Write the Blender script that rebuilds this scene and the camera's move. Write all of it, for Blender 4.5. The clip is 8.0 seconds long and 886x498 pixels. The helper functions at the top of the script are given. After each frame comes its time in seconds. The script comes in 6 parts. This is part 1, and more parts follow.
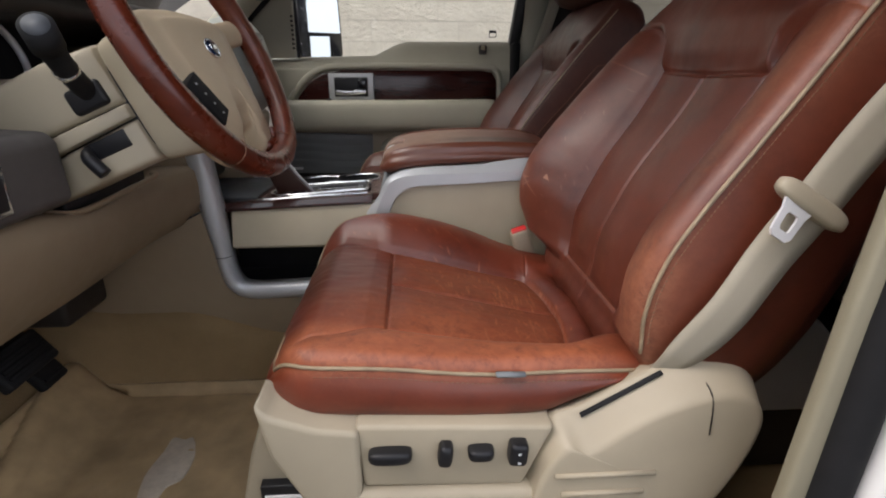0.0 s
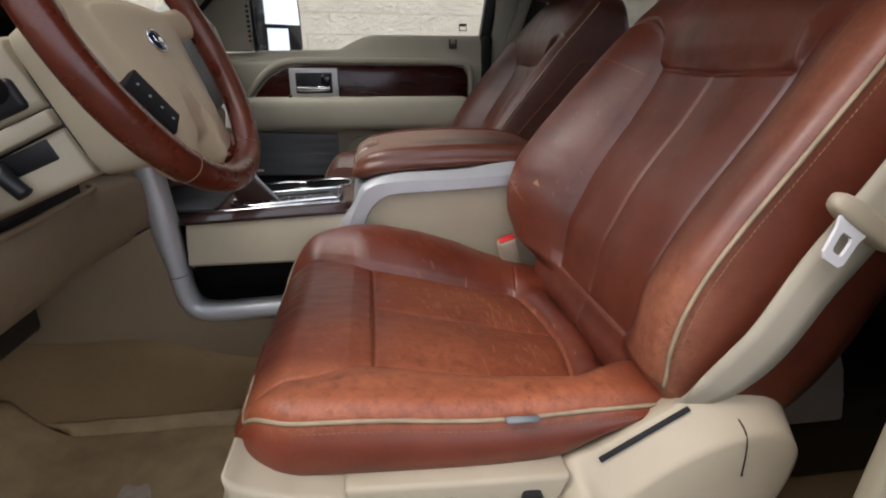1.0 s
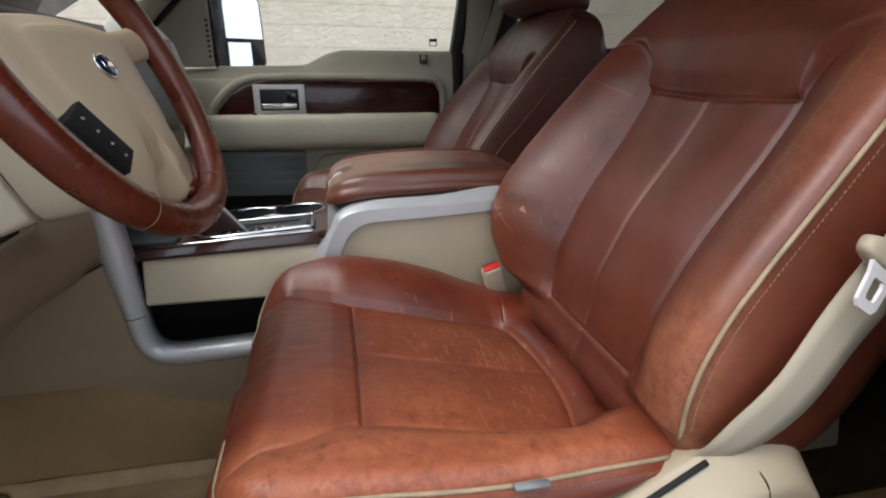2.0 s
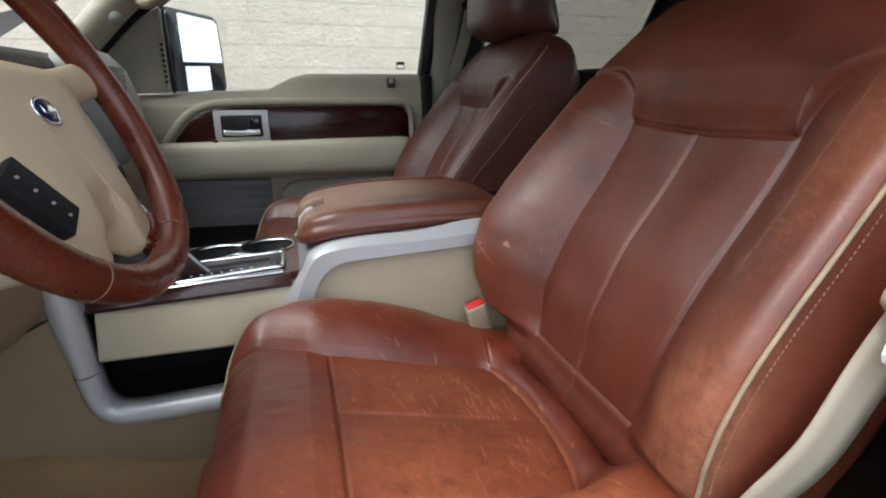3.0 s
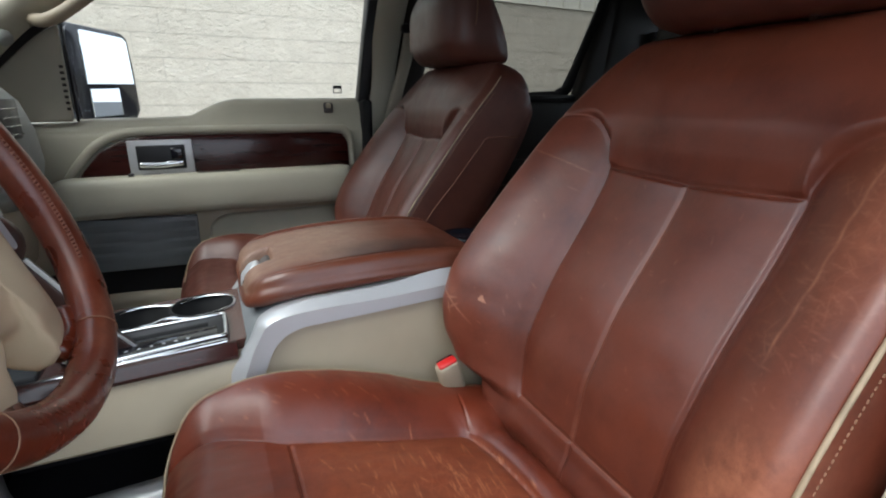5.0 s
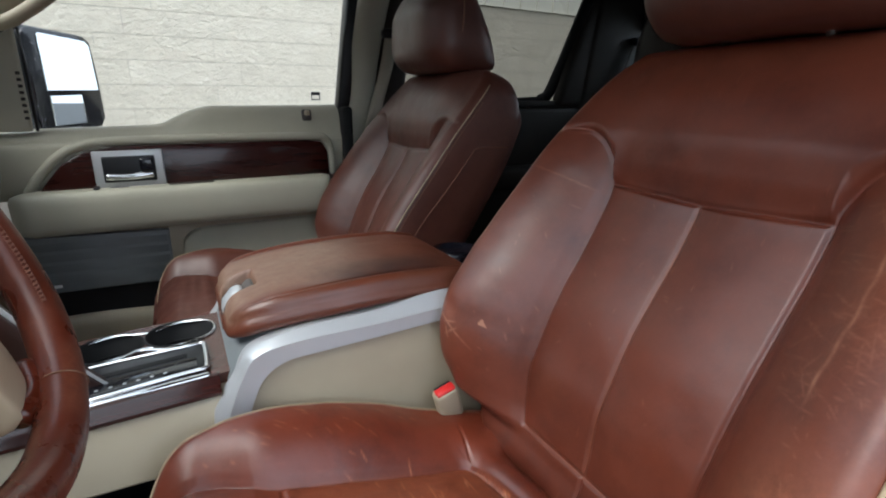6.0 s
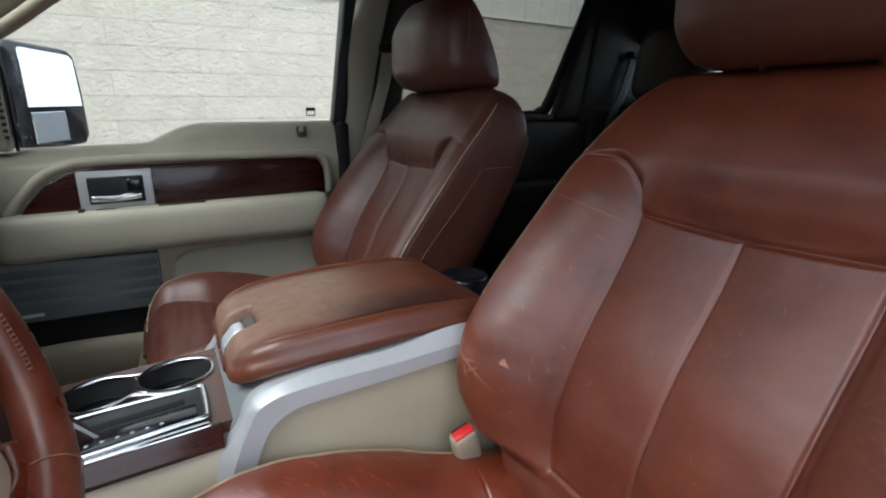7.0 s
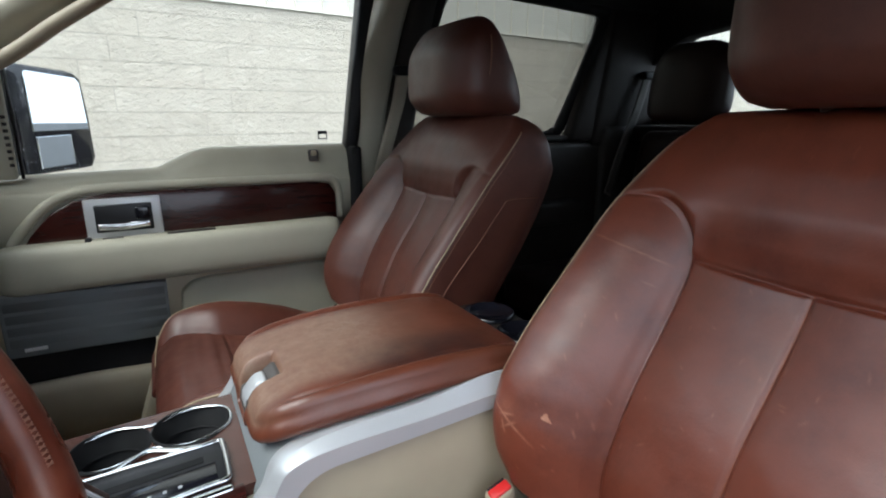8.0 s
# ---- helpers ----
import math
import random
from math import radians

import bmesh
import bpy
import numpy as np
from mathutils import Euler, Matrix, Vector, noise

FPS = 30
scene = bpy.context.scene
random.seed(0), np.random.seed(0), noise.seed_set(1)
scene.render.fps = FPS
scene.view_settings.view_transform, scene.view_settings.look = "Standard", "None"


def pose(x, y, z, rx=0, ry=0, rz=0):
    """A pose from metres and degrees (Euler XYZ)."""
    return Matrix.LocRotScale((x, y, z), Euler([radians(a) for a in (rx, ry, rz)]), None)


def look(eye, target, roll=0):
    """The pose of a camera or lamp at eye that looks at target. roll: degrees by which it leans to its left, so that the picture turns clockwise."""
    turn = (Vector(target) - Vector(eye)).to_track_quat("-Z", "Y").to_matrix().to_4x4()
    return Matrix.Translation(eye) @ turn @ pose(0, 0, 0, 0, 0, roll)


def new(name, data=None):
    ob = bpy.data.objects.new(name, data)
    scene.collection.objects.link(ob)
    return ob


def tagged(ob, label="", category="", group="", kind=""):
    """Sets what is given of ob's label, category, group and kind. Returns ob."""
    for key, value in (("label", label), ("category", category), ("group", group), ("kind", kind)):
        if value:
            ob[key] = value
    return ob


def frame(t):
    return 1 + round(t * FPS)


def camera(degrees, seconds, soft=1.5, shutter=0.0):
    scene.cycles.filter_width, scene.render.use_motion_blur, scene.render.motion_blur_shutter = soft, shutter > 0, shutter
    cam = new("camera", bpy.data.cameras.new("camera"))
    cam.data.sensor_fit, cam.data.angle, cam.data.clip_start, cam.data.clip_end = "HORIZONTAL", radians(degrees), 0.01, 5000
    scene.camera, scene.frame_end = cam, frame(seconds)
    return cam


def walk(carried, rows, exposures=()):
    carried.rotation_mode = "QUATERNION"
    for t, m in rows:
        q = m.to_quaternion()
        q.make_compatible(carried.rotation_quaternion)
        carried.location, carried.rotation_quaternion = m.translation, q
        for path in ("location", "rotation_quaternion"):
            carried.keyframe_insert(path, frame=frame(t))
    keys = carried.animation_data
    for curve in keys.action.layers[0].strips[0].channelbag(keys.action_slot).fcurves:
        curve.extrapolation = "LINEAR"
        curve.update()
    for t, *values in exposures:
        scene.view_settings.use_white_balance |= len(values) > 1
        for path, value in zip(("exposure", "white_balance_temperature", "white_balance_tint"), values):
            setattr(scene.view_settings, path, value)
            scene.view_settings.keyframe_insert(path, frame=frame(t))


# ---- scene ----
cam = camera(81.5, 8.0, soft=2.0)
PATH = [
    (0, (0.068, -1.224, 0.922), (0.185, 0.658, 0.256), 0.0),
    (0.5, (0.047, -1.167, 0.925), (0.247, 0.699, 0.235), 0.2),
    (1, (0.037, -1.126, 0.926), (0.298, 0.734, 0.24), 0.2),
    (1.5, (0.027, -1.091, 0.933), (0.352, 0.764, 0.259), 0.3),
    (3, (0.009, -0.998, 0.966), (0.528, 0.839, 0.369), -0.3),
    (3.5, (0.002, -0.97, 0.979), (0.589, 0.852, 0.399), -0.4),
    (4, (-0.006, -0.943, 0.991), (0.648, 0.859, 0.422), -0.3),
    (4.5, (-0.014, -0.915, 1.003), (0.708, 0.863, 0.44), -0.2),
    (6, (-0.029, -0.828, 1.031), (0.843, 0.883, 0.472), -0.2),
    (6.5, (-0.035, -0.794, 1.042), (0.867, 0.904, 0.493), -0.2),
    (7, (-0.042, -0.759, 1.055), (0.88, 0.934, 0.522), -0.3),
    (7.5, (-0.049, -0.724, 1.071), (0.881, 0.97, 0.558), -0.3),
    (8, (-0.061, -0.69, 1.089), (0.872, 1.009, 0.597), -0.3),
]
walk(cam, [(t, look(eye, target, roll)) for t, eye, target, roll in PATH],
     exposures=[(0, 0.69, 6680, 15), (1.0, 0.79, 6650, 15), (1.7, 0.87, 6570, 13), (3.2, 1.14, 6300, 10), (4.5, 1.13, 6200, 9), (6, 1.10, 6100, 8), (7, 1.13, 6060, 8), (8, 1.26, 6030, 7)])

# ---- world, sun, exposure ----
world = bpy.data.worlds.new("overcast_sky")
scene.world = world
world.use_nodes = True
wn = world.node_tree
sky = wn.nodes.new("ShaderNodeTexSky")
sky.sky_type, sky.sun_disc = "NISHITA", False
sky.sun_elevation, sky.sun_rotation = radians(55), radians(248)
sky.dust_density, sky.air_density, sky.ozone_density = 6.0, 1.0, 0.6
haze = wn.nodes.new("ShaderNodeMix")
haze.data_type = "RGBA"
haze.inputs["Factor"].default_value = 0.72
haze.inputs["B"].default_value = (8.6, 9.3, 10.2, 1)
wn.links.new(sky.outputs["Color"], haze.inputs["A"])
wn.links.new(haze.outputs["Result"], wn.nodes["Background"].inputs["Color"])
wn.nodes["Background"].inputs["Strength"].default_value = 0.15

sun = new("sun", bpy.data.lights.new("sun", "SUN"))
sun.data.energy, sun.data.angle, sun.data.color = 1.2, radians(36), (1.0, 0.97, 0.93)
sun.matrix_world = look((-4.6, -1.9, 7.2), (0, 0, 0))

# ---- materials ----
def material(name):
    m = bpy.data.materials.new(name)
    m.use_nodes = True
    return m, m.node_tree.nodes, m.node_tree.links, m.node_tree.nodes["Principled BSDF"]


def noise_tex(n, l, scale, detail=4.0, rough=0.6, vec=None):
    t = n.new("ShaderNodeTexNoise")
    t.inputs["Scale"].default_value, t.inputs["Detail"].default_value, t.inputs["Roughness"].default_value = scale, detail, rough
    if vec:
        l.new(vec, t.inputs["Vector"])
    return t.outputs["Fac"]


def ramp(n, l, fac, stops):
    r = n.new("ShaderNodeValToRGB")
    e = r.color_ramp.elements
    while len(e) < len(stops):
        e.new(0.5)
    for k, (p, c) in zip(e, stops):
        k.position, k.color = p, (*c, 1) if len(c) == 3 else c
    l.new(fac, r.inputs["Fac"])
    return r.outputs["Color"]


def maths(n, l, op, a, b):
    m = n.new("ShaderNodeMath")
    m.operation = op
    for k, v in enumerate((a, b)):
        if isinstance(v, (int, float)):
            m.inputs[k].default_value = v
        else:
            l.new(v, m.inputs[k])
    return m.outputs[0]


def mixc(n, l, fac, a, b, mode="MIX"):
    m = n.new("ShaderNodeMix")
    m.data_type, m.blend_type = "RGBA", mode
    for key, v in (("Factor", fac), ("A", a), ("B", b)):
        if isinstance(v, (int, float)):
            m.inputs[key].default_value = v
        elif isinstance(v, tuple):
            m.inputs[key].default_value = (*v, 1)
        else:
            l.new(v, m.inputs[key])
    return m.outputs["Result"]


def bump(n, l, b, height, strength, dist=0.001, base=None):
    k = n.new("ShaderNodeBump")
    k.inputs["Strength"].default_value, k.inputs["Distance"].default_value = strength, dist
    l.new(height, k.inputs["Height"])
    if base:
        l.new(base, k.inputs["Normal"])
    l.new(k.outputs["Normal"], b.inputs["Normal"])
    return k.outputs["Normal"]


def coords(n):
    return n.new("ShaderNodeTexCoord").outputs["Object"]


def plain(name, colour, rough=0.5, metal=0.0, grain=400.0, relief=0.15, vary=0.12, blotch=9.0, shine=0.5):
    """A moulded or painted surface: colour that drifts a little, fine grain in the relief."""
    m, n, l, b = material(name)
    vec = coords(n)
    big = noise_tex(n, l, blotch, 3.0, 0.55, vec)
    dark = tuple(c * (1 - vary) for c in colour)
    light = tuple(min(1, c * (1 + vary)) for c in colour)
    l.new(ramp(n, l, big, [(0.3, dark), (0.7, light)]), b.inputs["Base Color"])
    r = ramp(n, l, noise_tex(n, l, 30, 4, 0.6, vec), [(0.3, (rough * 0.88,) * 3), (0.7, (min(1, rough * 1.12),) * 3)])
    l.new(r, b.inputs["Roughness"])
    b.inputs["Metallic"].default_value, b.inputs["Specular IOR Level"].default_value = metal, shine
    if relief:
        bump(n, l, b, noise_tex(n, l, grain, 2, 0.5, vec), relief, 0.0006)
    return m


def leather(name, base, worn, deep, gloss=0.36, sheen=0.5, scabs=0.7):
    """Waxed leather: mottled, creased, rubbed pale where the mesh attribute 'wear' says that it is rubbed."""
    m, n, l, b = material(name)
    vec = coords(n)
    at = n.new("ShaderNodeAttribute")
    at.attribute_name = "wear"
    wear = at.outputs["Fac"]
    mott = maths(n, l, "ADD", maths(n, l, "MULTIPLY", noise_tex(n, l, 13, 7, 0.68, vec), 0.6), maths(n, l, "MULTIPLY", noise_tex(n, l, 4.5, 3, 0.5, vec), 0.4))
    col = ramp(n, l, mott, [(0.33, deep), (0.5, base), (0.68, tuple(c * 1.25 for c in base))])
    blot = noise_tex(n, l, 55, 5, 0.68, vec)
    rub = maths(n, l, "MULTIPLY", wear, ramp(n, l, blot, [(0.25, (0.35,) * 3), (0.65, (1.0,) * 3)]))
    col = mixc(n, l, rub, col, worn)
    # dark scabs in the rubbed parts
    scab = ramp(n, l, noise_tex(n, l, 42, 7, 0.72, vec), [(0.50, (0,) * 3), (0.70, (1,) * 3)])
    col = mixc(n, l, maths(n, l, "MULTIPLY", maths(n, l, "MULTIPLY", scab, wear), scabs), col, deep)
    # cracks and crossing scratches, in patches
    warp = n.new("ShaderNodeTexNoise")
    warp.inputs["Scale"].default_value, warp.inputs["Detail"].default_value = 16, 3
    l.new(vec, warp.inputs["Vector"])
    wv = n.new("ShaderNodeVectorMath")
    wv.operation = "MULTIPLY_ADD"
    l.new(warp.outputs["Color"], wv.inputs[0])
    wv.inputs[1].default_value = (0.05, 0.05, 0.05)
    l.new(vec, wv.inputs[2])
    net = n.new("ShaderNodeTexVoronoi")
    net.feature = "DISTANCE_TO_EDGE"
    net.inputs["Scale"].default_value = 62
    l.new(wv.outputs["Vector"], net.inputs["Vector"])
    line = ramp(n, l, net.outputs["Distance"], [(0.0, (1,) * 3), (0.09, (0,) * 3)])
    patch = ramp(n, l, noise_tex(n, l, 7, 4, 0.65, vec), [(0.44, (0,) * 3), (0.62, (1,) * 3)])
    net_f = maths(n, l, "MULTIPLY", maths(n, l, "MULTIPLY", line, patch), maths(n, l, "ADD", maths(n, l, "MULTIPLY", wear, 0.55), 0.02))
    col = mixc(n, l, net_f, col, tuple(min(1, c * k) for c, k in zip(worn, (1.1, 1.35, 1.5))))
    # fine pale scratches
    st = n.new("ShaderNodeMapping")
    st.inputs["Rotation"].default_value, st.inputs["Scale"].default_value = (0.3, 0.9, 0.5), (14, 90, 30)
    l.new(vec, st.inputs["Vector"])
    scr = ramp(n, l, noise_tex(n, l, 1.6, 3, 0.6, st.outputs["Vector"]), [(0.62, (0,) * 3), (0.70, (1,) * 3)])
    sel = ramp(n, l, noise_tex(n, l, 6, 2, 0.5, vec), [(0.46, (0,) * 3), (0.62, (1,) * 3)])
    col = mixc(n, l, maths(n, l, "MULTIPLY", maths(n, l, "MULTIPLY", scr, sel), 0.14), col, worn)
    cut = n.new("ShaderNodeAttribute")
    cut.attribute_name = "scratch"
    torn = ramp(n, l, noise_tex(n, l, 120, 3, 0.6, vec), [(0.30, (0.45,) * 3), (0.6, (1.0,) * 3)])
    col = mixc(n, l, maths(n, l, "MULTIPLY", cut.outputs["Fac"], torn), col, tuple(min(1, c * k) for c, k in zip(worn, (1.15, 1.50, 1.70))))
    dirt = n.new("ShaderNodeAttribute")
    dirt.attribute_name = "stain"
    col = mixc(n, l, maths(n, l, "MULTIPLY", dirt.outputs["Fac"], ramp(n, l, noise_tex(n, l, 30, 5, 0.65, vec), [(0.3, (0.55,) * 3), (0.6, (1.0,) * 3)])), col, (0.030, 0.011, 0.009))
    l.new(col, b.inputs["Base Color"])
    rg = mixc(n, l, maths(n, l, "MAXIMUM", wear, cut.outputs["Fac"]), ramp(n, l, noise_tex(n, l, 24, 4, 0.6, vec), [(0.3, (gloss - 0.04,) * 3), (0.7, (gloss + 0.07,) * 3)]), (0.55, 0.55, 0.55))
    l.new(rg, b.inputs["Roughness"])
    b.inputs["Specular IOR Level"].default_value = sheen
    vor = n.new("ShaderNodeTexVoronoi")
    vor.feature = "DISTANCE_TO_EDGE"
    vor.inputs["Scale"].default_value = 420
    l.new(vec, vor.inputs["Vector"])
    pores = bump(n, l, b, vor.outputs["Distance"], 0.10, 0.0008)
    crease = noise_tex(n, l, 22, 4, 0.6, vec)
    bump(n, l, b, crease, 0.20, 0.004, pores)
    return m


def carpet_mat(name, colour):
    m, n, l, b = material(name)
    vec = coords(n)
    fib = noise_tex(n, l, 900, 3, 0.7, vec)
    big = noise_tex(n, l, 5, 5, 0.6, vec)
    c1 = ramp(n, l, big, [(0.3, tuple(c * 0.72 for c in colour)), (0.7, tuple(c * 1.15 for c in colour))])
    l.new(mixc(n, l, 0.35, c1, ramp(n, l, fib, [(0.3, tuple(c * 0.5 for c in colour)), (0.7, tuple(c * 1.5 for c in colour))])), b.inputs["Base Color"])
    b.inputs["Roughness"].default_value = 0.95
    b.inputs["Specular IOR Level"].default_value = 0.1
    bump(n, l, b, fib, 0.6, 0.003)
    return m


def wood_mat(name):
    m, n, l, b = material(name)
    mp = n.new("ShaderNodeMapping")
    mp.inputs["Scale"].default_value = (2.5, 26, 26)
    l.new(coords(n), mp.inputs["Vector"])
    g = noise_tex(n, l, 3.0, 6, 0.65, mp.outputs["Vector"])
    l.new(ramp(n, l, g, [(0.3, (0.018, 0.0042, 0.0036)), (0.52, (0.028, 0.0060, 0.0048)), (0.75, (0.038, 0.0082, 0.006))]), b.inputs["Base Color"])
    b.inputs["Roughness"].default_value = 0.2
    b.inputs["Specular IOR Level"].default_value = 0.3
    b.inputs["Coat Weight"].default_value, b.inputs["Coat Roughness"].default_value = 0.22, 0.06
    return m


def block_mat(name):
    """Split-faced concrete block, cream, every block of a slightly different tone."""
    m, n, l, b = material(name)
    inf = n.new("ShaderNodeObjectInfo")
    vec = coords(n)
    sh = n.new("ShaderNodeVectorMath")
    sh.operation = "MULTIPLY_ADD"
    l.new(inf.outputs["Random"], sh.inputs[0])
    sh.inputs[1].default_value = (37, 11, 23)
    l.new(vec, sh.inputs[2])
    v = sh.outputs["Vector"]
    a = noise_tex(n, l, 7, 6, 0.66, v)
    col = ramp(n, l, a, [(0.25, (0.63, 0.57, 0.46)), (0.6, (0.72, 0.652, 0.53)), (0.85, (0.77, 0.71, 0.605))])
    tone = ramp(n, l, inf.outputs["Random"], [(0, (0.96, 0.955, 0.945)), (1, (1.0, 1.0, 1.0))])
    l.new(mixc(n, l, 1.0, col, tone, "MULTIPLY"), b.inputs["Base Color"])
    b.inputs["Roughness"].default_value = 0.92
    st = n.new("ShaderNodeMapping")
    st.inputs["Scale"].default_value = (1.0, 1.0, 1.5)
    l.new(v, st.inputs["Vector"])
    first = bump(n, l, b, noise_tex(n, l, 22, 8, 0.72, st.outputs["Vector"]), 1.0, 0.032)
    bump(n, l, b, noise_tex(n, l, 90, 4, 0.7, v), 0.25, 0.004, first)
    return m


def glass_mat(name, tint, rough=0.0):
    m, n, l, b = material(name)
    n.remove(b)
    out = n["Material Output"]
    tr, gl, mx, fr = n.new("ShaderNodeBsdfTransparent"), n.new("ShaderNodeBsdfGlossy"), n.new("ShaderNodeMixShader"), n.new("ShaderNodeFresnel")
    tr.inputs["Color"].default_value = (*tint, 1)
    gl.inputs["Roughness"].default_value = rough
    fr.inputs["IOR"].default_value = 1.45
    l.new(fr.outputs[0], mx.inputs[0])
    l.new(tr.outputs[0], mx.inputs[1])
    l.new(gl.outputs[0], mx.inputs[2])
    l.new(mx.outputs[0], out.inputs["Surface"])
    return m


LEATHER = leather("saddle_leather", (0.148, 0.0282, 0.0126), (0.38, 0.108, 0.044), (0.080, 0.0135, 0.0066), 0.36, 0.65)
LEATHER_BACK = leather("back_leather", (0.130, 0.0300, 0.0150), (0.35, 0.125, 0.066), (0.076, 0.0150, 0.0078), 0.37, 0.6)
# the seat leather darkened: shade on passenger seat and headrests is painted in
LEATHER_SHADED = leather("shaded_seat_leather", (0.086, 0.0245, 0.0150), (0.20, 0.080, 0.048), (0.056, 0.0140, 0.0085), 0.43, 0.55)
LEATHER_WHEEL = leather("rim_leather", (0.092, 0.0155, 0.0065), (0.20, 0.06, 0.03), (0.05, 0.009, 0.005), 0.25)
LEATHER_LID = leather("lid_leather", (0.108, 0.028, 0.013), (0.235, 0.142, 0.096), (0.115, 0.045, 0.026), 0.36, 0.65, 0.2)
# near-black: the shade at the back of the cab is in this colour
LEATHER_REAR_SHADED = leather("shaded_bench_leather", (0.022, 0.009, 0.007), (0.03, 0.012, 0.008), (0.012, 0.006, 0.005), 0.45)
DECK = plain("brown_lacquer", (0.075, 0.031, 0.024), 0.25, relief=0.05, vary=0.2)
PIPING = plain("tan_piping", (0.33, 0.25, 0.16), 0.6, vary=0.2, blotch=40)
THREAD = plain("tan_thread", (0.20, 0.10, 0.058), 0.8)
THREAD_DARK = plain("brown_thread", (0.15, 0.062, 0.038), 0.8)
BEIGE = plain("beige_plastic", (0.39, 0.335, 0.245), 0.52, grain=700, relief=0.25, vary=0.05)
BEIGE_SOFT = plain("beige_vinyl", (0.40, 0.38, 0.30), 0.55, grain=500, relief=0.35, vary=0.05)
BEIGE_WHEEL = plain("beige_wheel_cover", (0.52, 0.41, 0.275), 0.5, grain=600, relief=0.2, vary=0.05)
PANEL_GREY = plain("warm_grey_panel", (0.075, 0.066, 0.062), 0.6, vary=0.06)
# tan, darkened to hold the shade under the dash and in the footwell
TAN_SHADED = plain("shaded_tan_trim", (0.25, 0.185, 0.118), 0.6, grain=600, relief=0.25, vary=0.06)
LEVER = plain("dark_lever_leather", (0.03, 0.010, 0.007), 0.4, vary=0.2)
# beige trim darkened: shade in the doorway is part of this colour
BEIGE_SHADED = plain("shaded_beige_trim", (0.24, 0.215, 0.15), 0.6, grain=600, relief=0.25, vary=0.06)
VENT_GREY = plain("green_grey_vinyl", (0.30, 0.315, 0.29), 0.5, vary=0.06)
PALE_GREY = plain("pale_grey_panel", (0.36, 0.345, 0.34), 0.6, vary=0.06)
STALK_GREY = plain("stalk_grey", (0.055, 0.06, 0.07), 0.5)
GREY_TRIM = plain("grey_grained_panel", (0.19, 0.205, 0.215), 0.55, vary=0.06)
BLACK = plain("black_plastic", (0.011, 0.011, 0.013), 0.42, vary=0.2, shine=0.35)
BLACK_GLOSS = plain("gloss_black", (0.008, 0.008, 0.012), 0.12, relief=0)
RUBBER = plain("black_rubber", (0.013, 0.013, 0.014), 0.7, vary=0.2, shine=0.2)
# also used for the painted shade on the middle pillar's rear
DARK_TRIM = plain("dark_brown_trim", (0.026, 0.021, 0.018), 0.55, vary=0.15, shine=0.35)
# near-black: the lack of light under the roof is in this colour
HEADLINER = plain("unlit_headliner", (0.018, 0.016, 0.015), 0.95, grain=900, relief=0.5)
SILVER = plain("satin_silver", (0.52, 0.53, 0.55), 0.36, metal=0.35, relief=0.05, vary=0.04)
CHROME = plain("chrome", (0.78, 0.79, 0.81), 0.13, metal=1.0, relief=0, vary=0.02)
STEEL = plain("steel_latch", (0.86, 0.86, 0.87), 0.4, metal=0.25, relief=0.05)
WOOD = wood_mat("dark_cherry_wood")
CARPET = carpet_mat("tan_carpet", (0.31, 0.212, 0.112))
MAT_RUBBER = plain("tan_floor_mat", (0.42, 0.295, 0.16), 0.5, vary=0.18, blotch=14, grain=300, relief=0.3)
MAT_WORN = plain("scuffed_mat_pad", (0.52, 0.44, 0.35), 0.55, vary=0.12, blotch=60)
WEBBING = plain("beige_webbing", (0.40, 0.36, 0.28), 0.75, grain=900, relief=0.5, vary=0.06)
WEBBING_DARK = plain("dark_webbing", (0.075, 0.066, 0.058), 0.75, grain=900, relief=0.5, vary=0.06)
RED = plain("red_button", (0.62, 0.02, 0.02), 0.35, relief=0)
PAINT = plain("white_paint", (0.78, 0.78, 0.77), 0.22, relief=0, vary=0.02)
BLOCK = block_mat("split_face_block")
MORTAR = plain("mortar", (0.52, 0.47, 0.385), 0.95, grain=120, relief=0.5)
SIDING = plain("cream_metal_siding", (0.68, 0.65, 0.55), 0.5, vary=0.04, relief=0.05)
ASPHALT = plain("asphalt", (0.055, 0.054, 0.052), 0.9, grain=60, relief=0.8, vary=0.3, blotch=2)
GLASS = glass_mat("clear_glass", (0.93, 0.95, 0.94))
WINDSHIELD = glass_mat("windshield_glass", (0.80, 0.83, 0.81))
TINTED = glass_mat("privacy_glass", (0.27, 0.27, 0.255))
MIRROR = plain("mirror_glass", (0.66, 0.70, 0.73), 0.01, metal=1.0, relief=0, vary=0.0)
WHITE_PRINT = plain("white_print", (0.36, 0.37, 0.38), 0.5, relief=0)
BADGE_BLUE = plain("badge_blue", (0.012, 0.025, 0.065), 0.15, relief=0)
YELLOW = plain("yellow_tag", (0.75, 0.55, 0.03), 0.6, relief=0)

# ---- building tools ----
def lerp(a, b, t):
    return a + (b - a) * t


def smooth(a, b, x):
    t = min(1.0, max(0.0, (x - a) / (b - a)))
    return t * t * (3 - 2 * t)


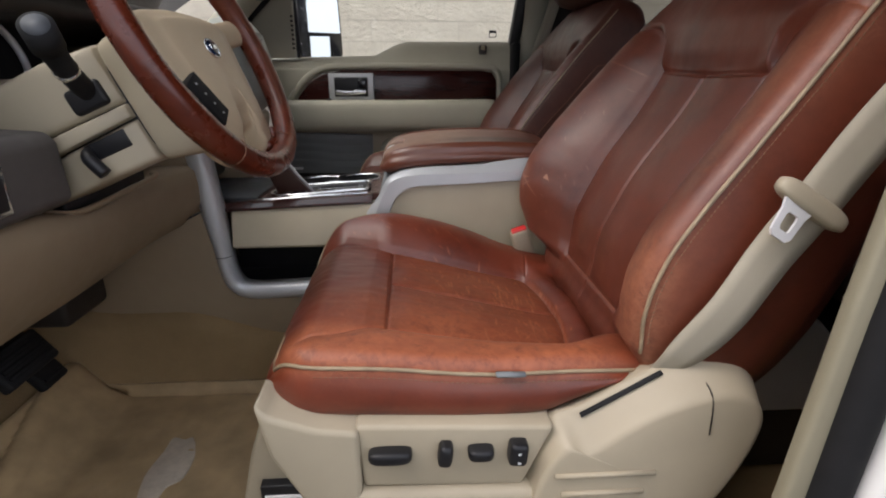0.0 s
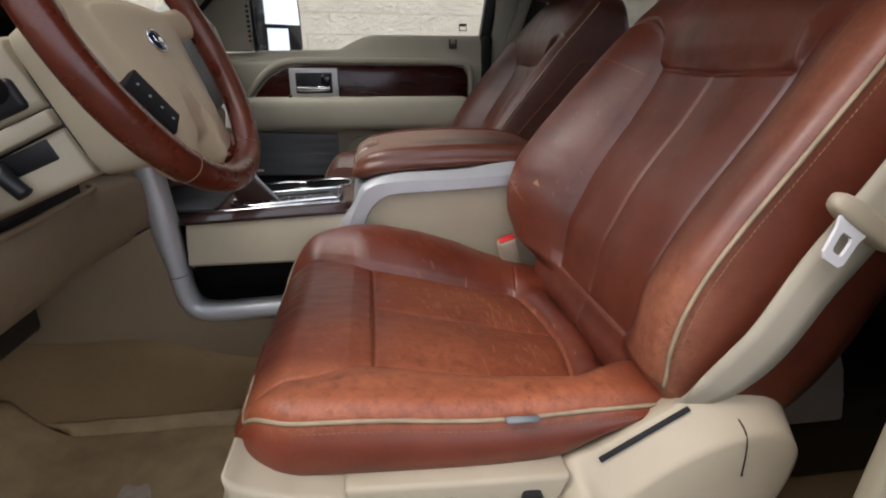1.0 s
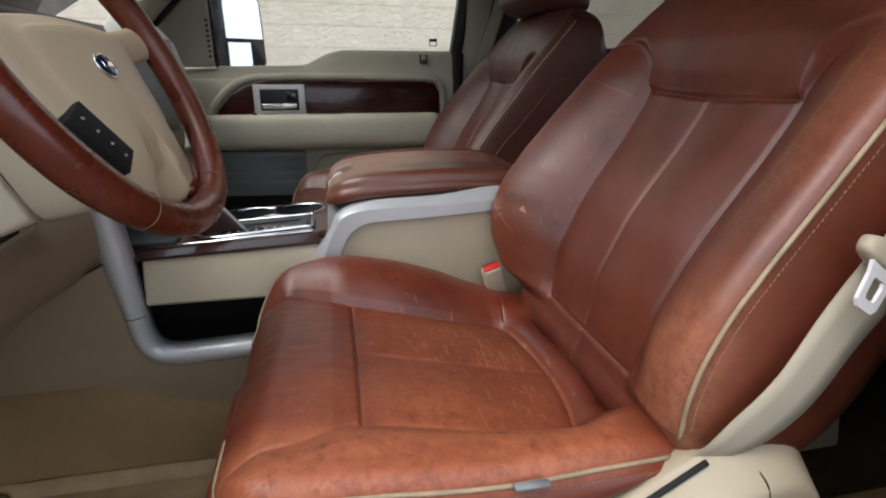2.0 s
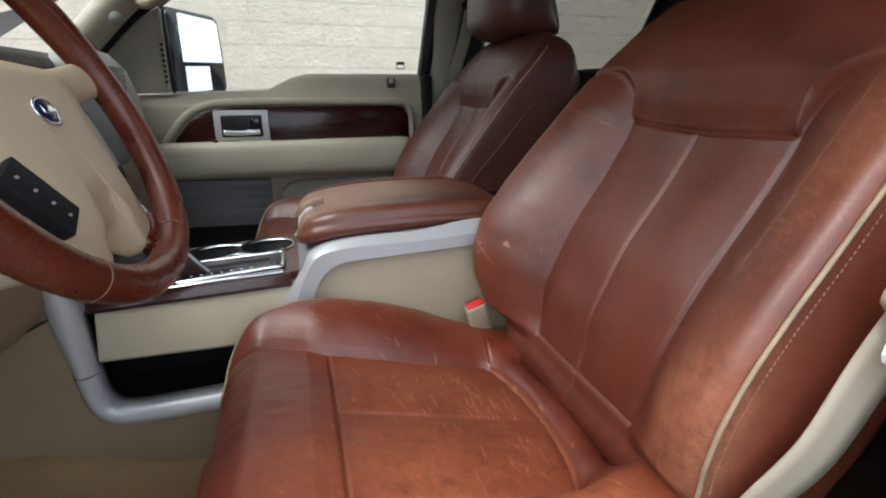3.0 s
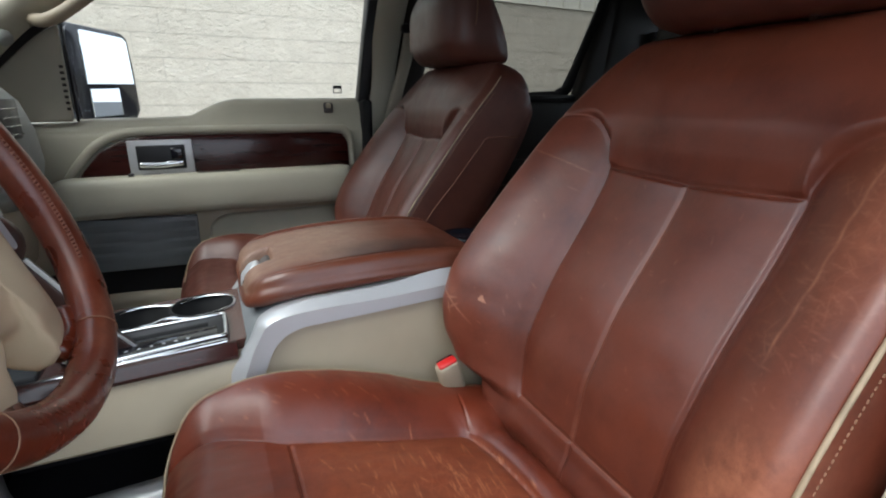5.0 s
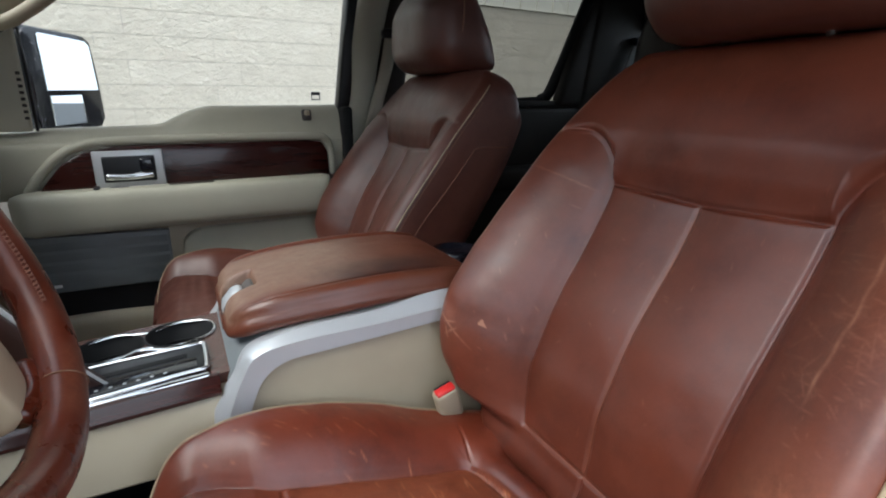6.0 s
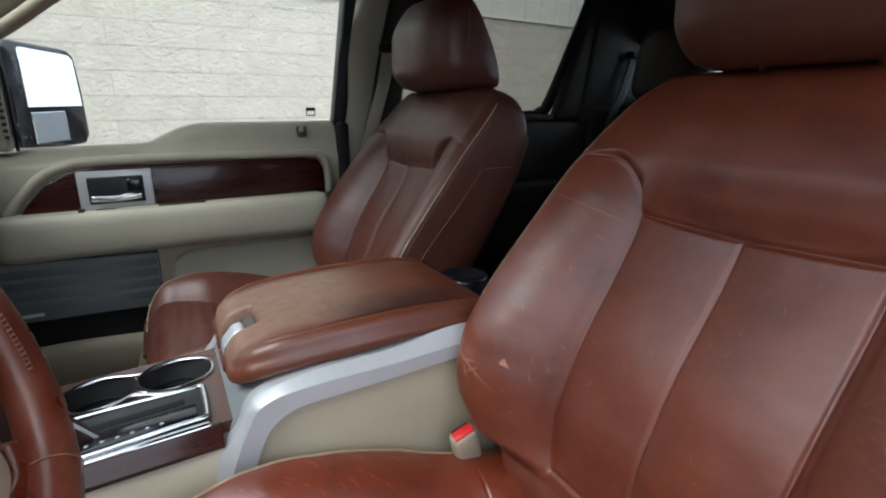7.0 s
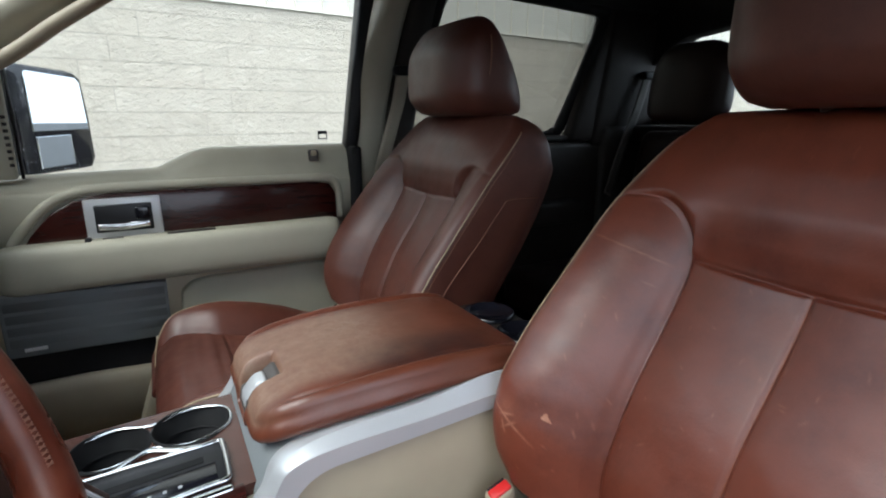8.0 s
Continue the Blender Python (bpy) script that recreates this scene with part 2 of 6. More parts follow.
def curve(x, pts):
    """Smooth value at x through (x, value) pairs, with no overshoot between them."""
    if x <= pts[0][0]:
        return pts[0][1]
    if x >= pts[-1][0]:
        return pts[-1][1]
    k = 0
    while x > pts[k + 1][0]:
        k += 1

    def slope(i):
        return (pts[i + 1][1] - pts[i][1]) / (pts[i + 1][0] - pts[i][0])

    def tangent(i):
        if i == 0 or i == len(pts) - 1:
            return slope(min(i, len(pts) - 2))
        a, b = slope(i - 1), slope(i)
        return 0.0 if a * b <= 0 else 2 * a * b / (a + b)
    (x0, v0), (x1, v1) = pts[k], pts[k + 1]
    h = x1 - x0
    t = (x - x0) / h
    return v0 * (1 + 2 * t) * (1 - t) ** 2 + h * tangent(k) * t * (1 - t) ** 2 + v1 * t * t * (3 - 2 * t) + h * tangent(k + 1) * t * t * (t - 1)


def part(name, bm, mat, parent=None, label="", smoothed=True, angle=None):
    """Links a bmesh as one mesh object; under parent, where one is given, in the parent's own space."""
    if smoothed:
        for f in bm.faces:
            f.smooth = True
        if angle is not None:
            lim = radians(angle)
            for e in bm.edges:
                e.smooth = len(e.link_faces) < 2 or e.calc_face_angle(0) < lim
    me = bpy.data.meshes.new(name)
    bm.normal_update()
    bm.to_mesh(me)
    bm.free()
    me.materials.append(mat)
    ob = new(name, me)
    if parent:
        ob.parent = parent
    return tagged(ob, label)


def thing(name, label, category, at=(0, 0, 0), group="", kind=""):
    ob = new(name)
    ob.location = at
    ob.empty_display_size = 0.05
    return tagged(ob, label, category, group, kind)


def from_grid(rows, closed_u=False, closed_v=False, cap=False):
    """A mesh from rows of points. closed_u: each row is a ring."""
    bm = bmesh.new()
    vs = [[bm.verts.new(p) for p in r] for r in rows]
    nu, nv = len(rows), len(rows[0])
    for i in range(nu - (0 if closed_v else 1)):
        a, b = vs[i], vs[(i + 1) % nu]
        for j in range(nv - (0 if closed_u else 1)):
            k = (j + 1) % nv
            bm.faces.new((a[j], a[k], b[k], b[j]))
    if cap and closed_u:
        bm.faces.new(vs[0][::-1])
        bm.faces.new(vs[-1])
    bmesh.ops.recalc_face_normals(bm, faces=bm.faces)
    return bm


def box(x0, x1, y0, y1, z0, z1, bevel=0.0, seg=2):
    bm = bmesh.new()
    bmesh.ops.create_cube(bm, size=1, matrix=Matrix.Translation(((x0 + x1) / 2, (y0 + y1) / 2, (z0 + z1) / 2)) @ Matrix.Diagonal((x1 - x0, y1 - y0, z1 - z0, 1)))
    if bevel:
        bmesh.ops.bevel(bm, geom=list(bm.edges), offset=bevel, segments=seg, profile=0.5, affect="EDGES", clamp_overlap=True)
    return bm


def prism(pts, axis, a, b, bevel=0.0, seg=2):
    """A flat polygon drawn out from a to b along an axis. pts are the other two coordinates, in the order x, y, z."""
    def at(p, w):
        return {"x": (w, p[0], p[1]), "y": (p[0], w, p[1]), "z": (p[0], p[1], w)}[axis]
    bm = bmesh.new()
    lo, hi = [bm.verts.new(at(p, a)) for p in pts], [bm.verts.new(at(p, b)) for p in pts]
    bm.faces.new(lo)
    bm.faces.new(hi)
    for i in range(len(pts)):
        j = (i + 1) % len(pts)
        bm.faces.new((lo[i], lo[j], hi[j], hi[i]))
    bmesh.ops.recalc_face_normals(bm, faces=bm.faces)
    if bevel:
        bmesh.ops.bevel(bm, geom=list(bm.edges), offset=bevel, segments=seg, profile=0.5, affect="EDGES", clamp_overlap=True)
    return bm


def spline(pts, n=8, closed=False):
    """Catmull-Rom through points, n steps a stretch."""
    P = [Vector(p) for p in pts]
    out = []
    m = len(P)
    for i in range(m if closed else m - 1):
        if closed:
            p0, p1, p2, p3 = P[i - 1], P[i], P[(i + 1) % m], P[(i + 2) % m]
        else:
            p0, p1, p2, p3 = P[max(i - 1, 0)], P[i], P[i + 1], P[min(i + 2, m - 1)]
        for k in range(n):
            t = k / n
            out.append(0.5 * ((2 * p1) + (p2 - p0) * t + (2 * p0 - 5 * p1 + 4 * p2 - p3) * t * t + (3 * p1 - p0 - 3 * p2 + p3) * t ** 3))
    if not closed:
        out.append(P[-1])
    return out


def tube(path, radius, seg=10, closed=False, flat=None, up=(0, 0, 1)):
    """A tube along points. flat: (half width, half height) of an oval section, its width square to up."""
    path = [Vector(p) for p in path]
    rows = []
    n = len(path)
    for i, p in enumerate(path):
        a, b = (path[i - 1], path[(i + 1) % n]) if closed else (path[max(i - 1, 0)], path[min(i + 1, n - 1)])
        t = (b - a).normalized()
        s = t.cross(Vector(up))
        s = s.normalized() if s.length > 1e-6 else Vector((1, 0, 0))
        u = s.cross(t).normalized()
        r = radius(i / (n - 1)) if callable(radius) else radius
        w, h = flat if flat else (r, r)
        rows.append([p + s * math.cos(k * math.tau / seg) * w + u * math.sin(k * math.tau / seg) * h for k in range(seg)])
    return from_grid(rows, closed_u=True, closed_v=closed, cap=not closed)


def superring(cx, cy, rx, ry, z, n=48, e=2.6, fn=None):
    pts = []
    for k in range(n):
        c, s = math.cos(k * math.tau / n), math.sin(k * math.tau / n)
        x, y = cx + rx * math.copysign(abs(c) ** (2 / e), c), cy + ry * math.copysign(abs(s) ** (2 / e), s)
        pts.append(fn(x, y, z) if fn else (x, y, z))
    return pts


def add(bm, other):
    me = bpy.data.meshes.new("t")
    other.to_mesh(me)
    other.free()
    bm.from_mesh(me)
    bpy.data.meshes.remove(me)
    return bm


def turned(bm, m):
    bm.transform(m)
    return bm


def stroke_fn(strokes, width):
    """How strongly fine strokes (x, y, angle, half length) mark the point (x, y)."""
    rows = [(sx, sy, math.cos(a), math.sin(a), ln) for sx, sy, a, ln in strokes]

    def fn(x, y):
        k = 0.0
        for sx, sy, ca, sa, ln in rows:
            dx, dy = x - sx, y - sy
            if abs(dx) < ln + 0.004 and abs(dy) < ln + 0.004:
                u, v = dx * ca + dy * sa, dy * ca - dx * sa
                if abs(u) < ln:
                    k = max(k, math.exp(-(v / width) ** 2) * (1 - (u / ln) ** 2))
        return k
    return fn


def edge_steps(n, dense=0.25):
    """n + 1 steps from 0 to 1, closer together at both ends."""
    return [lerp(i / n, 0.5 - 0.5 * math.cos(math.pi * i / n), dense * 2) for i in range(n + 1)]


def pad(name, mat, parent, x0, x1, half, top, depth, round_edge, nx=120, ny=110, wear=None, place=None, label="", bulge=0.008, floor=None, scratch=None, stain=None, tuck=0.0):
    """A stuffed pad: a top surface over the ground plan x0..x1, -half(x, -1) <= y <= half(x, 1), walls below it and a back.
    top(x, y): height of the surface; depth: how far the walls reach down, or floor(x): the height at which they end; bulge(y): how far they swell."""
    sx, sy = edge_steps(nx), edge_steps(ny)
    bm = bmesh.new()
    lay, cut = bm.verts.layers.float.new("wear"), bm.verts.layers.float.new("scratch")
    dirt = bm.verts.layers.float.new("stain") if stain else None
    place = place or (lambda p: p)
    grid = []
    r = round_edge
    for a in sx:
        x = lerp(x0, x1, a)
        lo, hi = -half(x, -1), half(x, 1)
        row = []
        for c in sy:
            y = lerp(lo, hi, c)
            d = min(hi - y, y - lo, x - x0, x1 - x)
            drop = r - math.sqrt(max(0, r * r - (r - d) ** 2)) if d < r else 0
            z = top(x, y) - drop
            v = bm.verts.new(place(Vector((x, y, z))))
            v[lay], v[cut] = wear(x, y) if wear else 0.0, scratch(x, y) if scratch else 0.0
            if stain:
                v[dirt] = stain(x, y)
            row.append((v, x, y, z))
        grid.append(row)
    for i in range(nx):
        for j in range(ny):
            bm.faces.new((grid[i][j][0], grid[i + 1][j][0], grid[i + 1][j + 1][0], grid[i][j + 1][0]))
    loop = [grid[i][0] for i in range(nx + 1)] + [grid[nx][j] for j in range(1, ny + 1)] + [grid[i][ny] for i in range(nx - 1, -1, -1)] + [grid[0][j] for j in range(ny - 1, 0, -1)]
    cx = (x0 + x1) / 2
    prev = [k[0] for k in loop]
    steps = 9
    for s in range(1, steps + 1):
        t = s / steps
        ring = []
        for v, x, y, z in loop:
            end = floor(x) if floor else z - depth
            out = (bulge(y) if callable(bulge) else bulge) * math.sin(math.pi * min(1, t * 1.02)) - 0.012 * smooth(0.75, 1, t)
            nx_, ny_ = (x - cx) / (x1 - x0) * 2, y / max(0.01, half(cx, 1))
            big = max(abs(nx_), abs(ny_), 0.01)
            q = bm.verts.new(place(Vector((x + out * nx_ / big, y + out * ny_ / big, lerp(z, end, t)))))
            q[lay] = (wear(x, y) if wear else 0.0) * max(0, 0.45 - t * 1.8)
            ring.append(q)
        for k in range(len(loop)):
            m = (k + 1) % len(loop)
            bm.faces.new((prev[k], prev[m], ring[m], ring[k]))
        prev = ring
    if tuck:
        # the underside, drawn in and down below the walls
        ring = [bm.verts.new(place(Vector((lerp(x, cx, 0.14), y * 0.82, (floor(x) if floor else z - depth) - tuck)))) for v, x, y, z in loop]
        for k in range(len(loop)):
            m = (k + 1) % len(loop)
            bm.faces.new((prev[k], prev[m], ring[m], ring[k]))
        prev = ring
    bm.faces.new(prev)
    bmesh.ops.recalc_face_normals(bm, faces=bm.faces)
    return part(name, bm, mat, parent, label)

# ---- the place: ground, building, cab shell ----
FLOOR, GROUND = 0.20, -0.48


def structure(name, bm, mat, label, category, **kw):
    return tagged(part(name, bm, mat, None, label, **kw), label, category, kind="structure")


structure("ground", prism([(-400, -400), (400, -400), (400, 400), (-400, 400)], "z", GROUND - 0.3, GROUND), ASPHALT, "worn dark asphalt of the parking lot", "ground", smoothed=False)


def cab_floor():
    xs = [-0.95 + 0.02 * i for i in range(134)]
    ys = [-0.80 + 0.0125 * i for i in range(129)]

    def z(x, y):
        tunnel = lerp(0.21, 0.15, smooth(-0.45, -0.2, x)) * (1 - smooth(0.168, 0.207, abs(y - 0.005))) * (1 - smooth(0.35, 0.75, x) * 0.75)
        toe = 0.36 * smooth(-0.55, -0.95, x)
        return FLOOR + max(tunnel, toe) + 0.15 * min(tunnel, toe) + 0.003 * noise.noise(Vector((x * 6, y * 6, 1.0)))
    rows = [[(x, y, z(x, y)) for y in ys] for x in xs]
    return structure("floor", from_grid(rows), CARPET, "tan cut-pile carpet over the cab floor and tunnel", "carpet")


cab_floor()
structure("underbody", box(-1.0, 1.8, -0.86, 0.86, -0.02, FLOOR - 0.03, 0.02), RUBBER, "black underbody pan below the carpet", "underbody")
structure("sill_trim", box(-0.62, 0.50, -0.90, -0.79, 0.05, 0.235, 0.02, 3), BEIGE, "beige plastic door sill trim", "sill trim")
structure("ceiling", prism([(-0.12, 1.50), (0.2, 1.545), (1.0, 1.55), (1.78, 1.52), (1.78, 1.57), (1.0, 1.60), (0.2, 1.595), (-0.14, 1.54)], "y", -0.80, 0.80, 0.008), HEADLINER, "fabric headliner, coloured dark for want of light", "headliner")
structure("roof", prism([(-0.15, 1.545), (0.2, 1.60), (1.0, 1.605), (1.80, 1.575), (1.80, 1.61), (1.0, 1.65), (0.2, 1.645), (-0.18, 1.575)], "y", -0.84, 0.84, 0.012), PAINT, "white painted steel cab roof", "roof")
structure("wall_front", box(-1.05, -0.98, -0.86, 0.86, 0.0, 1.0, 0.01), RUBBER, "black firewall ahead of the pedals", "firewall")
for k, (a, b) in enumerate(((-0.86, -0.795), (0.795, 0.86))):
    structure(f"wall_kick_{k + 1}", prism([(-1.04, 0.0), (-0.60, 0.0), (-0.585, 0.5), (-0.62, 0.88), (-0.70, 0.95), (-1.04, 0.95)], "y", a, b, 0.012), BEIGE, "beige kick panel ahead of the doorway", "kick panel")
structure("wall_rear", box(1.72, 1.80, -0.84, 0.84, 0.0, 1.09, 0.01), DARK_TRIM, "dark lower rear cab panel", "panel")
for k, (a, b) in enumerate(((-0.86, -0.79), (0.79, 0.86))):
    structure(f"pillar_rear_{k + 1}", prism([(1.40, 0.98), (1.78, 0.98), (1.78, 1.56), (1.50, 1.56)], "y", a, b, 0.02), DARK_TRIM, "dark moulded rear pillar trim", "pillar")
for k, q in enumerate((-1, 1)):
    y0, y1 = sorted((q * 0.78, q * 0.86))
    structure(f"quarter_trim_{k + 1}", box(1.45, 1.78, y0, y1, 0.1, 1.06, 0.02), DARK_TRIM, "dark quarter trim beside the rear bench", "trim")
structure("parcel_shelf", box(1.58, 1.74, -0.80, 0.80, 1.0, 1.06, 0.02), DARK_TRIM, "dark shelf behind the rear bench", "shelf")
structure("window_rear", box(1.755, 1.761, -0.76, 0.76, 1.05, 1.50), GLASS, "curved back glass of the cab", "window", smoothed=False)
structure("window_rear_header", prism([(y, 1.40 - 0.045 * (abs(y) / 0.78) ** 3 - 0.07 * smooth(0.66, 0.80, abs(y))) for y in [-0.80 + 0.05 * i for i in range(33)]] + [(0.80, 1.56), (-0.80, 1.56)], "x", 1.70, 1.78, 0.006), HEADLINER, "dark header trim over the back glass", "trim")


def windshield():
    rows = []
    for i in range(13):
        t = i / 12
        x, z = lerp(-0.98, -0.13, t), lerp(1.03, 1.54, t)
        rows.append([(x + 0.13 * (y / 0.8) ** 2, y * lerp(1, 0.93, t), z) for y in [-0.78 + 0.13 * j for j in range(13)]])
    return structure("windshield", from_grid(rows), WINDSHIELD, "clear sloping windshield glass", "windshield")


windshield()


# --- passenger side: front door ---
def sill_z(x):
    return curve(x, [(-0.6, 0.952), (-0.36, 0.958), (-0.07, 0.964), (-0.02, 0.985), (0.03, 1.006), (0.08, 1.015), (0.6, 1.015)])


def glass_y(z):
    return lerp(0.91, 0.80, (z - 0.96) / 0.5)


def front_door():
    d = thing("door_1", "closed beige front door with wood inlay and chrome handle", "car door", (0, 0.80, FLOOR), kind="structure")

    def L(bm):
        return turned(bm, Matrix.Translation((0, -0.80, -FLOOR)))
    # upper panel: from the belt line down to the shelf, bowed
    rows = []
    for i in range(90):
        x = -0.56 + 1.015 * i / 89
        zt = sill_z(x)
        prof = [(0.935, zt - 0.03), (0.93, zt - 0.004), (0.915, zt + 0.001), (0.885, zt - 0.001), (0.868, zt - 0.008), (0.858, zt - 0.022), (0.850, zt - 0.04),
                (0.842, 0.925), (0.836, 0.918), (0.832, 0.91), (0.836, 0.80), (0.85, 0.78)]
        rows.append([(x, y, z) for y, z in prof])
    part("upper_panel", L(from_grid(rows)), BEIGE_SOFT, d)
    # raised frame round the inlay
    outer = spline([(-0.385, 0.80, 0.80), (-0.36, 0.8, 0.835), (-0.31, 0.8, 0.888), (-0.255, 0.8, 0.916), (-0.18, 0.8, 0.925), (0.05, 0.8, 0.926), (0.34, 0.8, 0.922), (0.392, 0.8, 0.915), (0.41, 0.8, 0.88), (0.413, 0.8, 0.80)], 8)
    path = [(p.x, 0.827, p.z) for p in outer]
    part("inlay_frame", L(tube(path, 0.011, 12, flat=(0.012, 0.010), up=(0, 1, 0))), BEIGE_SOFT, d)
    part("wood_inlay", L(prism([(-0.362, 0.795), (-0.345, 0.822), (-0.30, 0.872), (-0.25, 0.9), (-0.18, 0.912), (0.34, 0.91), (0.382, 0.903), (0.398, 0.875), (0.40, 0.795)], "y", 0.818, 0.84, 0.003)), WOOD, d, "glossy dark red-brown wood inlay")
    # handle bezel with its well and lever
    bez = prism([(-0.232, 0.803), (-0.066, 0.803), (-0.066, 0.902), (-0.232, 0.902)], "y", 0.806, 0.822, 0.004)
    bezel = part("handle_bezel", L(bez), SILVER, d, "brushed silver handle bezel", angle=40)
    part("handle_well", L(box(-0.212, -0.086, 0.8035, 0.812, 0.818, 0.888, 0.006)), BLACK, bezel)
    part("handle_lever", L(tube(spline([(-0.206, 0.799, 0.834), (-0.15, 0.796, 0.832), (-0.10, 0.797, 0.836)], 6), 0.006, 10, flat=(0.004, 0.008), up=(0, 0, 1))), CHROME, bezel, "chrome pull lever")
    part("lock_switch", L(box(-0.125, -0.092, 0.797, 0.806, 0.846, 0.880, 0.005)), BLACK_GLOSS, bezel)
    part("lever_grip", L(box(-0.138, -0.094, 0.794, 0.800, 0.828, 0.843, 0.004, 3)), CHROME, bezel, "chrome lever grip")
    # armrest: rounded bolster along the door
    rows = []
    prof = [(0.84, 0.803), (0.80, 0.807), (0.77, 0.8085), (0.757, 0.8065), (0.749, 0.801), (0.744, 0.791), (0.742, 0.776), (0.742, 0.745), (0.744, 0.718), (0.749, 0.704), (0.760, 0.696), (0.79, 0.692), (0.84, 0.690)]
    for i in range(60):
        x = -0.43 + 0.83 * i / 59
        e = max(0.0, 1 - min((x + 0.43) / 0.06, (0.40 - x) / 0.025))
        k = 1 - math.sqrt(max(0, 1 - min(1, e) ** 2))
        rows.append([(x, lerp(y, 0.82, k), lerp(z, 0.745, k * 0.5)) for y, z in prof])
    part("armrest", L(from_grid(rows)), BEIGE_SOFT, d)
    part("window_switch", L(box(-0.235, -0.222, 0.762, 0.792, 0.806, 0.814, 0.002)), BLACK, d)
    part("pull_slot", L(box(-0.20, -0.155, 0.772, 0.786, 0.8045, 0.8095, 0.002)), BLACK, d)
    part("pull_cup", L(box(-0.06, 0.055, 0.765, 0.79, 0.8045, 0.8098, 0.002)), DARK_TRIM, d)
    # lower panel with speaker grille and map pocket
    part("lower_panel", L(prism([(-0.56, 0.235), (0.44, 0.235), (0.46, 0.70), (-0.56, 0.70)], "y", 0.818, 0.86, 0.01)), BEIGE, d)
    part("rear_panel", L(prism([(-0.060, 0.44), (0.43, 0.44), (0.43, 0.674), (0.02, 0.672), (-0.02, 0.664), (-0.046, 0.640)], "y", 0.800, 0.83, 0.010, 3)), BEIGE_SOFT, d)
    g = part("speaker_grille", L(prism([(-0.43, 0.535), (-0.08, 0.527), (-0.078, 0.678), (-0.43, 0.69)], "y", 0.795, 0.83, 0.004)), GREY_TRIM, d, "blue-grey ribbed speaker grille")
    for i in range(4):
        z = 0.565 + i * 0.03
        part("rib", L(tube([(-0.42, 0.796, z + 0.006), (-0.085, 0.796, z)], 0.003, 8, flat=(0.0016, 0.0140), up=(0, 0, 1))), GREY_TRIM, g)
    part("maker_plate", L(box(-0.395, -0.35, 0.7905, 0.797, 0.548, 0.556, 0.001)), STEEL, g)
    part("pocket_recess", L(prism([(-0.47, 0.44), (-0.08, 0.44), (-0.08, 0.53), (-0.47, 0.537)], "y", 0.806, 0.822)), BLACK, d, smoothed=False)
    rows = []
    for i in range(40):
        x = -0.50 + 0.44 * i / 39
        zt = 0.462 + 0.008 * math.sin((x + 0.5) * 9) - 0.02 * smooth(-0.42, -0.5, x)
        rows.append([(x, y, z) for y, z in ((0.80, zt - 0.006), (0.778, zt), (0.765, zt - 0.008), (0.758, zt - 0.03), (0.762, 0.36), (0.79, 0.29), (0.825, 0.27))])
    part("map_pocket", L(from_grid(rows)), BEIGE, d)
    # window frame: front sail panel, rear upright, glass
    sail = prism([(-0.62, 0.955), (-0.352, 0.955), (-0.348, 1.205), (-0.44, 1.15), (-0.62, 1.02)], "y", 0.848, 0.875, 0.006)
    part("sail_panel", L(sail), BEIGE_SOFT, d)
    part("seal_strip", L(tube([(-0.345, 0.875, 0.955), (-0.342, 0.872, 1.215)], 0.008, 8, flat=(0.004, 0.006), up=(0, 1, 0))), RUBBER, d)
    for i in range(8):
        z = 0.985 + i * 0.0155
        part("vent_slot", L(box(-0.3600, -0.3510, 0.844, 0.850, z, z + 0.0075, 0.001)), DARK_TRIM, d)
    part("upright", L(prism([(0.448, 1.0), (0.485, 1.0), (0.605, 1.50), (0.522, 1.50)], "y", 0.845, 0.90, 0.008)), BLACK, d)
    part("door_edge", L(prism([(0.446, 0.25), (0.475, 0.25), (0.483, 1.01), (0.452, 1.01)], "y", 0.80, 0.93, 0.01)), RUBBER, d)
    part("header", L(tube([(-0.36, 0.872, 1.205), (-0.10, 0.845, 1.395), (0.02, 0.83, 1.475), (0.25, 0.82, 1.505), (0.54, 0.82, 1.505)], 0.011, 10)), BLACK, d)
    part("outer_skin", L(prism([(-0.60, 0.0), (0.48, 0.0), (0.48, 0.985), (0.06, 0.985), (-0.06, 0.94), (-0.60, 0.925)], "y", 0.935, 0.965, 0.01)), PAINT, d)
    rows = []
    for i in range(2):
        rows.append([(x, glass_y(z) if i else glass_y(sill_z(x) - 0.03), z if i else sill_z(x) - 0.03) for x, z in ((-0.36, 1.2), (-0.24, 1.285), (-0.10, 1.385), (0.0, 1.45), (0.25, 1.49), (0.52, 1.48))])
    gl = part("window_glass", L(from_grid(rows)), GLASS, d, smoothed=False)
    gl.visible_shadow = False
    # lock post recess and the small tag on the glass
    # a beige cup; the shadow inside it is put in as grey
    part("lock_recess", L(box(0.333, 0.362, 0.844, 0.862, 0.968, 1.002, 0.005)), PANEL_GREY, d)
    part("lock_knob", L(box(0.339, 0.356, 0.838, 0.858, 0.984, 1.000, 0.004)), BEIGE, d)
    tag = part("glass_tag", L(box(0.376, 0.404, 0.889, 0.8915, 1.030, 1.033)), BLACK, d, smoothed=False)
    for a, b, e, f in ((0.376, 0.3785, 1.033, 1.048), (0.4015, 0.404, 1.033, 1.048), (0.376, 0.404, 1.045, 1.055)):
        part("tag_border", L(box(a, b, 0.8885, 0.891, e, f)), BLACK, tag, smoothed=False)
    return d


front_door()


